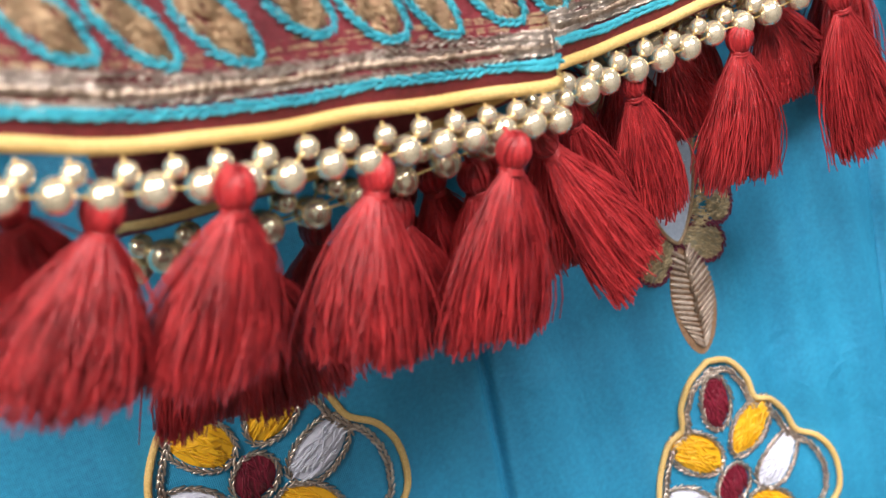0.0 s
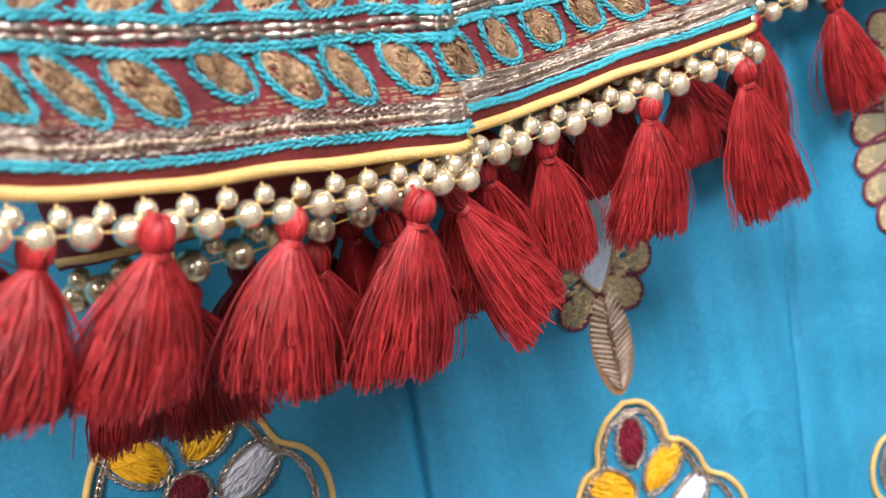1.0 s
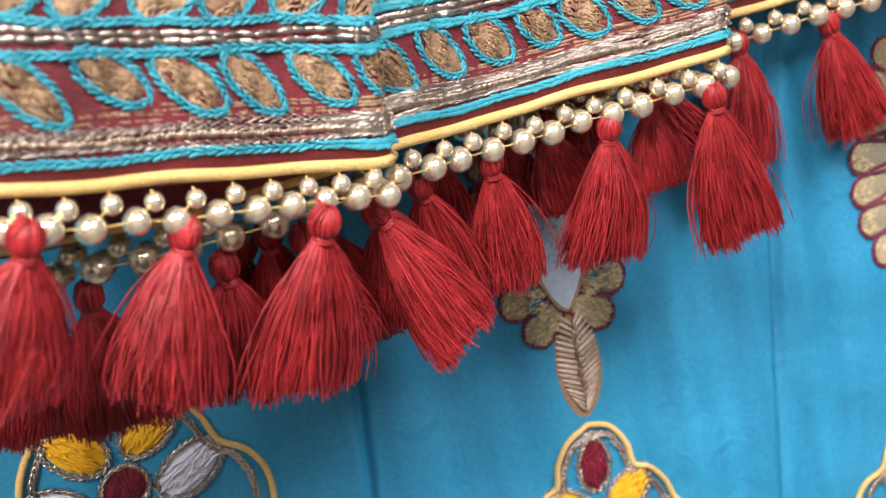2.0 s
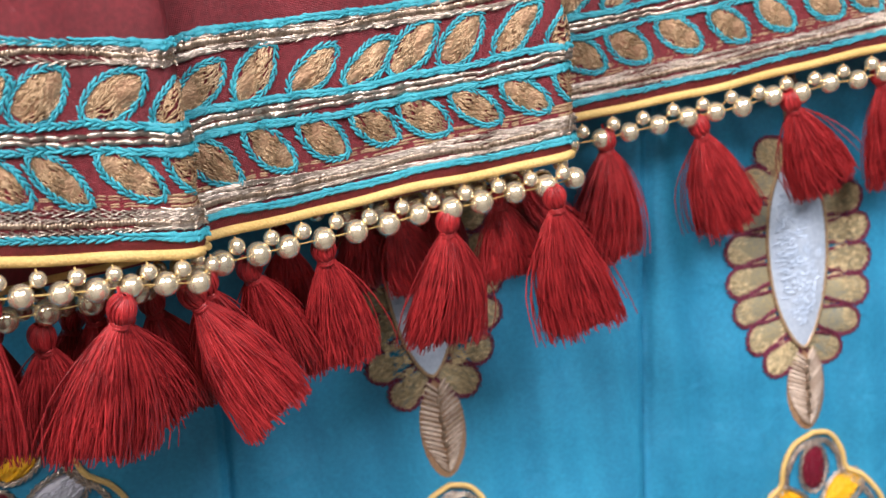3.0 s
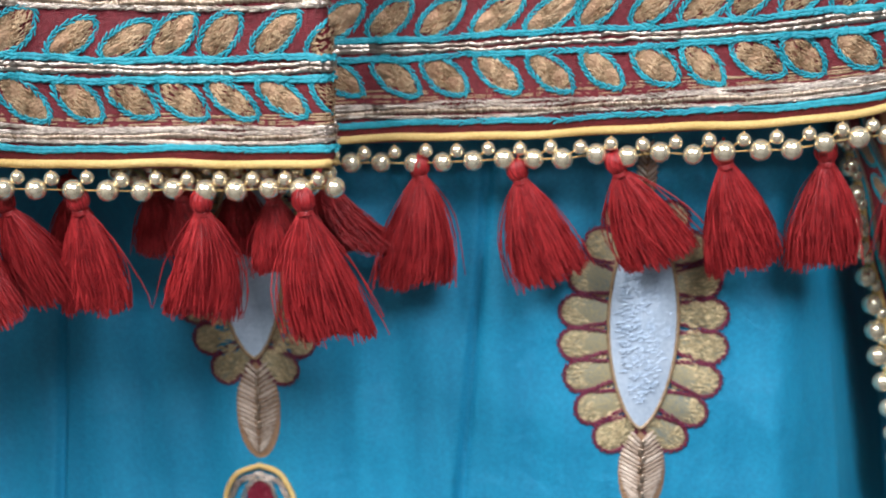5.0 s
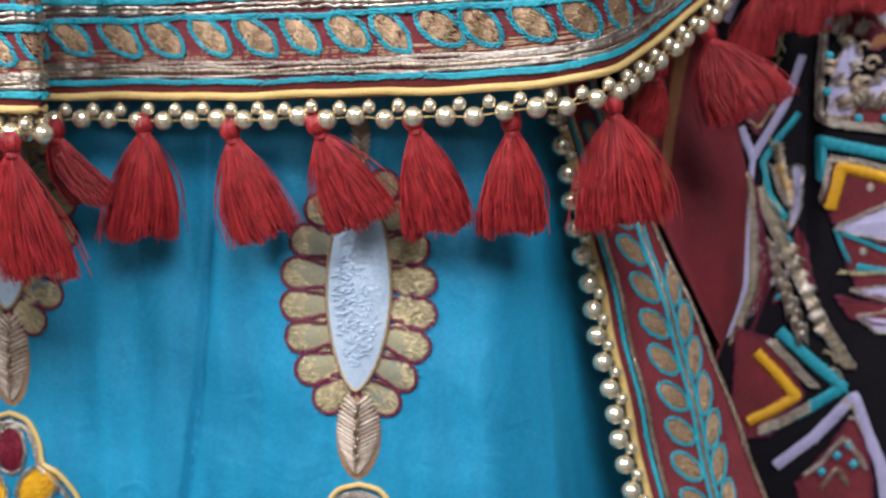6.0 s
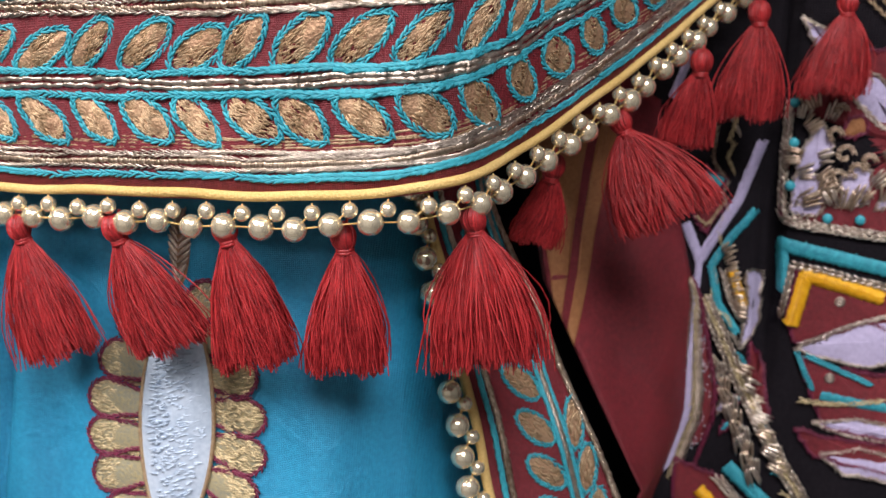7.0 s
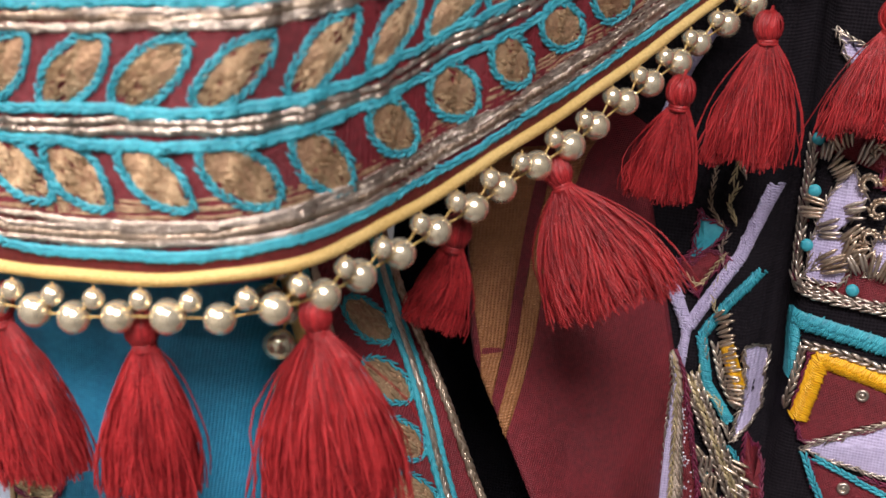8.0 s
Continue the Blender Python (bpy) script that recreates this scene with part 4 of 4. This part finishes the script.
for cx, cz, r, turns in ((0.2614, 0.8707, 0.0026, 5.5), (0.2600, 0.8640, 0.0022, 5.0), (0.2580, 0.8760, 0.0022, 4.5), (0.2650, 0.8660, 0.0024, 5.0), (0.2590, 0.8830, 0.0019, 4.0), (0.2680, 0.8690, 0.0022, 5.0)):
    wire("gold_coil", [(cx + r * (1 - 0.09 * b) * math.cos(b), cz + r * (1 - 0.09 * b) * math.sin(b)) for b in np.linspace(0, turns, 22)], 0.0015, BUGLE, 0.0010, 0.0030)
applique("gold_brocade_patch", [(0.2600, 0.8760), (0.2640, 0.8745), (0.2670, 0.8780), (0.2650, 0.8820), (0.2610, 0.8810)], BROCADE, 0.0008)
for k in range(5):
    applique("lilac_leaf", [(0.2490 + 0.0055 * k, 0.8548 + 0.0012 * (k % 2)), (0.2525 + 0.0055 * k, 0.8560), (0.2535 + 0.0055 * k, 0.8605), (0.2505 + 0.0055 * k, 0.8590)], LAVENDER, 0.0010)
applique("lilac_band", [(0.2460, 0.9080), (0.2515, 0.9060), (0.2640, 0.8945), (0.2760, 0.8800), (0.2740, 0.8760), (0.2550, 0.8925)], LAVENDER, 0.0008)
for x, z in ((0.2508, 0.8935), (0.2460, 0.8845), (0.2470, 0.8730), (0.2472, 0.8605), (0.2585, 0.8518), (0.2675, 0.8520)):
    stone = Shape()
    stone.ball(on_jacket(x, z, 0.0024), 0.0015, 8, 12, (1, 0.6, 1))
    part("turquoise_stone", stone, TEAL, jacket)
ribbon("teal_braid", [(0.2480, 0.829), (0.2462, 0.8430), (0.2720, 0.8385), (0.310, 0.832)], 0.0040, TEAL)
wire("silver_rope", [(0.2495, 0.8375), (0.2600, 0.8362), (0.2730, 0.8335), (0.300, 0.829)], 0.0021)
wire("silver_rope", [(0.2500, 0.8372), (0.2493, 0.830), (0.2478, 0.8215)], 0.0018)
applique("maroon_field", [(0.2515, 0.836), (0.300, 0.827), (0.300, 0.815), (0.272, 0.8215), (0.2535, 0.8135), (0.2500, 0.820)], MAROON, 0.0004)
ribbon("yellow_braid", [(0.2515, 0.8195), (0.2530, 0.8275), (0.2542, 0.8348), (0.2640, 0.8325), (0.2760, 0.8295)], 0.0046, YELLOW_FILL, 0.002, "bold yellow satin-stitched angle")
applique("lilac_triangle", [(0.2535, 0.8128), (0.2690, 0.8205), (0.290, 0.828), (0.290, 0.812), (0.2730, 0.8085), (0.2590, 0.8105)], LAVENDER)
applique("maroon_field", [(0.2550, 0.8105), (0.2640, 0.8075), (0.290, 0.806), (0.290, 0.786), (0.2640, 0.789), (0.2590, 0.799)], MAROON, 0.0003)
wire("teal_edge", [(0.2540, 0.8115), (0.2570, 0.805), (0.2598, 0.8005)], 0.0014, TEAL, 0.0016)
wire("teal_edge", [(0.2565, 0.8108), (0.2660, 0.8072), (0.2760, 0.8035)], 0.0014, TEAL, 0.0016)
wire("silver_wire", [(0.2538, 0.8135), (0.2690, 0.8212), (0.290, 0.829)], 0.0009)
applique("lilac_streak", [(0.2600, 0.7905), (0.2720, 0.7925), (0.290, 0.791), (0.290, 0.786), (0.270, 0.7875)], LAVENDER, 0.0006)
applique("lilac_streak", [(0.2640, 0.781), (0.2750, 0.7835), (0.290, 0.781), (0.290, 0.774), (0.2700, 0.7755)], LAVENDER, 0.0006)
wire("gold_streak", [(0.2560, 0.797), (0.2660, 0.7965), (0.2800, 0.799)], 0.0013, BRONZE)
for x, z in ((0.2645, 0.8275), (0.2640, 0.8045)):
    ring = Shape()
    ring.tube([on_jacket(x + 0.0011 * math.cos(a), z + 0.0011 * math.sin(a), 0.0016) for a in np.linspace(0, 2 * math.pi, 12, endpoint=False)], 0.0005, 5, closed=True)
    ring.ball(on_jacket(x, z, 0.0014), 0.0007, 6, 8)
    part("sequin", ring, SILVER, jacket)
ribbon("lilac_braid", [(0.2186, 0.8475), (0.2236, 0.8368), (0.2332, 0.8555), (0.2380, 0.8720)], 0.0030, LAVENDER)
ribbon("lilac_braid", [(0.2236, 0.8368), (0.2232, 0.8260)], 0.0022, LAVENDER)
ribbon("lilac_braid", [(0.2115, 0.884), (0.2160, 0.897), (0.220, 0.905)], 0.0022, LAVENDER)
ribbon("teal_braid", [(0.2272, 0.8354), (0.2320, 0.8440), (0.2380, 0.8520)], 0.0024, TEAL)
ribbon("teal_braid", [(0.2272, 0.8354), (0.2300, 0.8240), (0.2360, 0.8160)], 0.0024, TEAL)
ribbon("yellow_braid", [(0.2330, 0.8345), (0.2372, 0.8245)], 0.0030, YELLOW_FILL, 0.002)
wire("silver_wire", [(0.2305, 0.8345), (0.2335, 0.8255), (0.2375, 0.8195)], 0.0016)
wire("silver_wire", [(0.2290, 0.872), (0.2310, 0.882), (0.2330, 0.893)], 0.0010, BRONZE)
for d in (0.0, 0.0016, 0.0031):
    wire("silver_braid", [(0.2240 + d, 0.8265), (0.2305 + d, 0.8146), (0.2362 + d, 0.8030), (0.2405 + d, 0.7950), (0.2490 + d, 0.7805), (0.2612 + d, 0.7620)], 0.0018, SILVER if d != 0.0016 else BRONZE, 0.002, 0.002)
applique("maroon_field", [(0.222, 0.775), (0.236, 0.771), (0.2475, 0.751), (0.236, 0.735), (0.222, 0.733)], MAROON, 0.0006)
ribbon("yellow_braid", [(0.2295, 0.7665), (0.2380, 0.7580), (0.2450, 0.7505), (0.2370, 0.7450), (0.2290, 0.7405)], 0.0042, YELLOW_FILL, 0.002, "bold yellow satin-stitched chevron")
ribbon("teal_braid", [(0.2370, 0.7745), (0.2490, 0.7640), (0.2610, 0.7545), (0.2480, 0.7450), (0.234, 0.737)], 0.0042, TEAL)
for d in (0.0, 0.0018):
    wire("silver_rope", [(0.2335 + d, 0.7710), (0.2420 + d, 0.7625), (0.2505 + d, 0.7540)], 0.0017)
    wire("silver_rope", [(0.2500, 0.7480 - d), (0.2410, 0.7420 - d), (0.232, 0.738 - d)], 0.0019, BUGLE)
ribbon("lilac_braid", [(0.2395, 0.7235), (0.2522, 0.7350), (0.2652, 0.7512), (0.2705, 0.7385), (0.2767, 0.7256), (0.2800, 0.7100)], 0.0042, LAVENDER)
applique("maroon_field", [(0.2470, 0.7175), (0.2560, 0.7290), (0.2648, 0.7440), (0.2690, 0.7370), (0.2740, 0.7211), (0.2740, 0.7060), (0.2500, 0.7060)], MAROON, 0.0004)
for x, z in ((0.2610, 0.7290), (0.2650, 0.7330), (0.2560, 0.7225), (0.2670, 0.7260)):
    applique("teal_diamond", [(x - 0.0026, z), (x, z + 0.0026), (x + 0.0026, z), (x, z - 0.0026)], TEAL, 0.0012)
wire("silver_rope", [(0.2495, 0.7205), (0.2560, 0.7265), (0.2625, 0.7365), (0.2680, 0.7300), (0.2715, 0.7240)], 0.0018)
wire("silver_rope", [(0.2560, 0.7160), (0.2610, 0.7245), (0.2660, 0.7175)], 0.0016, BUGLE)
applique("maroon_field", [(0.272, 0.900), (0.330, 0.896), (0.330, 0.98), (0.276, 0.98)], MAROON, 0.0006)
for k in range(3):
    wire("gold_stripe", [(0.262 + 0.004 * k, 0.915), (0.276 + 0.004 * k, 0.903)], 0.0008, GOLD_THREAD)
for k in range(9):
    z = 0.905 - 0.011 * k
    wire("bronze_stitch", [(0.2325 - 0.0006 * k, z), (0.2300 - 0.0004 * k, z - 0.004), (0.2330 - 0.0006 * k, z - 0.009)], 0.0009, BRONZE if k % 2 else SILVER, 0.0018, 0.0014)
for k in range(14):
    z = 0.822 - 0.006 * k
    x = 0.2300 + 0.0026 * k
    wire("bronze_stitch", [(x, z), (x + 0.003, z - 0.001), (x + 0.0045, z - 0.0045)], 0.0010, (BRONZE, SILVER, TEAL)[k % 3], 0.0018, 0.0016)
applique("maroon_streak", [(0.2400, 0.812), (0.2440, 0.806), (0.2480, 0.790), (0.2440, 0.794), (0.2405, 0.803)], MAROON, 0.0006)
applique("maroon_streak", [(0.2560, 0.7880), (0.2680, 0.7860), (0.2900, 0.785), (0.2900, 0.776), (0.2620, 0.7800)], MAROON, 0.0006)
applique("teal_patch", [(0.2228, 0.8650), (0.2300, 0.8612), (0.2262, 0.8562), (0.2218, 0.8515)], TEAL, 0.0006)
applique("maroon_field", [(0.2192, 0.8530), (0.2245, 0.8445), (0.2310, 0.8555), (0.2260, 0.8560)], MAROON, 0.0006)
wire("gold_squiggle", [(0.2253, 0.8769), (0.2248, 0.8665), (0.2289, 0.8618)], 0.0008, BUGLE, 0.0018)
wire("gold_squiggle", [(0.2215, 0.8500), (0.2250, 0.8470), (0.2300, 0.8560)], 0.0007, BRONZE, 0.0018)
applique("lilac_fold", [(0.2374, 0.8347), (0.2412, 0.8323), (0.2414, 0.8164), (0.2375, 0.8108), (0.2385, 0.8230)], LAVENDER, 0.0006)
for k in range(7):
    bundle(0.2300 + 0.0009 * k, 0.8400 - 0.0030 * k, 0.9 + 0.1 * k, 0.0045, 3)
for k in range(22):
    bundle(0.2290 + 0.0007 * k + 0.003 * (k % 3), 0.8090 - 0.0016 * k, 2.6 + 0.8 * math.sin(k * 2.1), 0.0068, 3 + k % 2)
for x, z, mat in ((0.2330, 0.8010, TEAL), (0.2385, 0.7950, TEAL), (0.2360, 0.7870, TEAL), (0.2345, 0.7930, LAVENDER), (0.2410, 0.7830, LAVENDER)):
    applique("leaf_patch", [(x - 0.0015, z - 0.002), (x + 0.0012, z - 0.001), (x + 0.0016, z + 0.0022), (x - 0.0008, z + 0.0018)], mat, 0.0012)
ribbon("teal_braid", [(0.2620, 0.7990), (0.2720, 0.7975), (0.2900, 0.796)], 0.0030, TEAL)
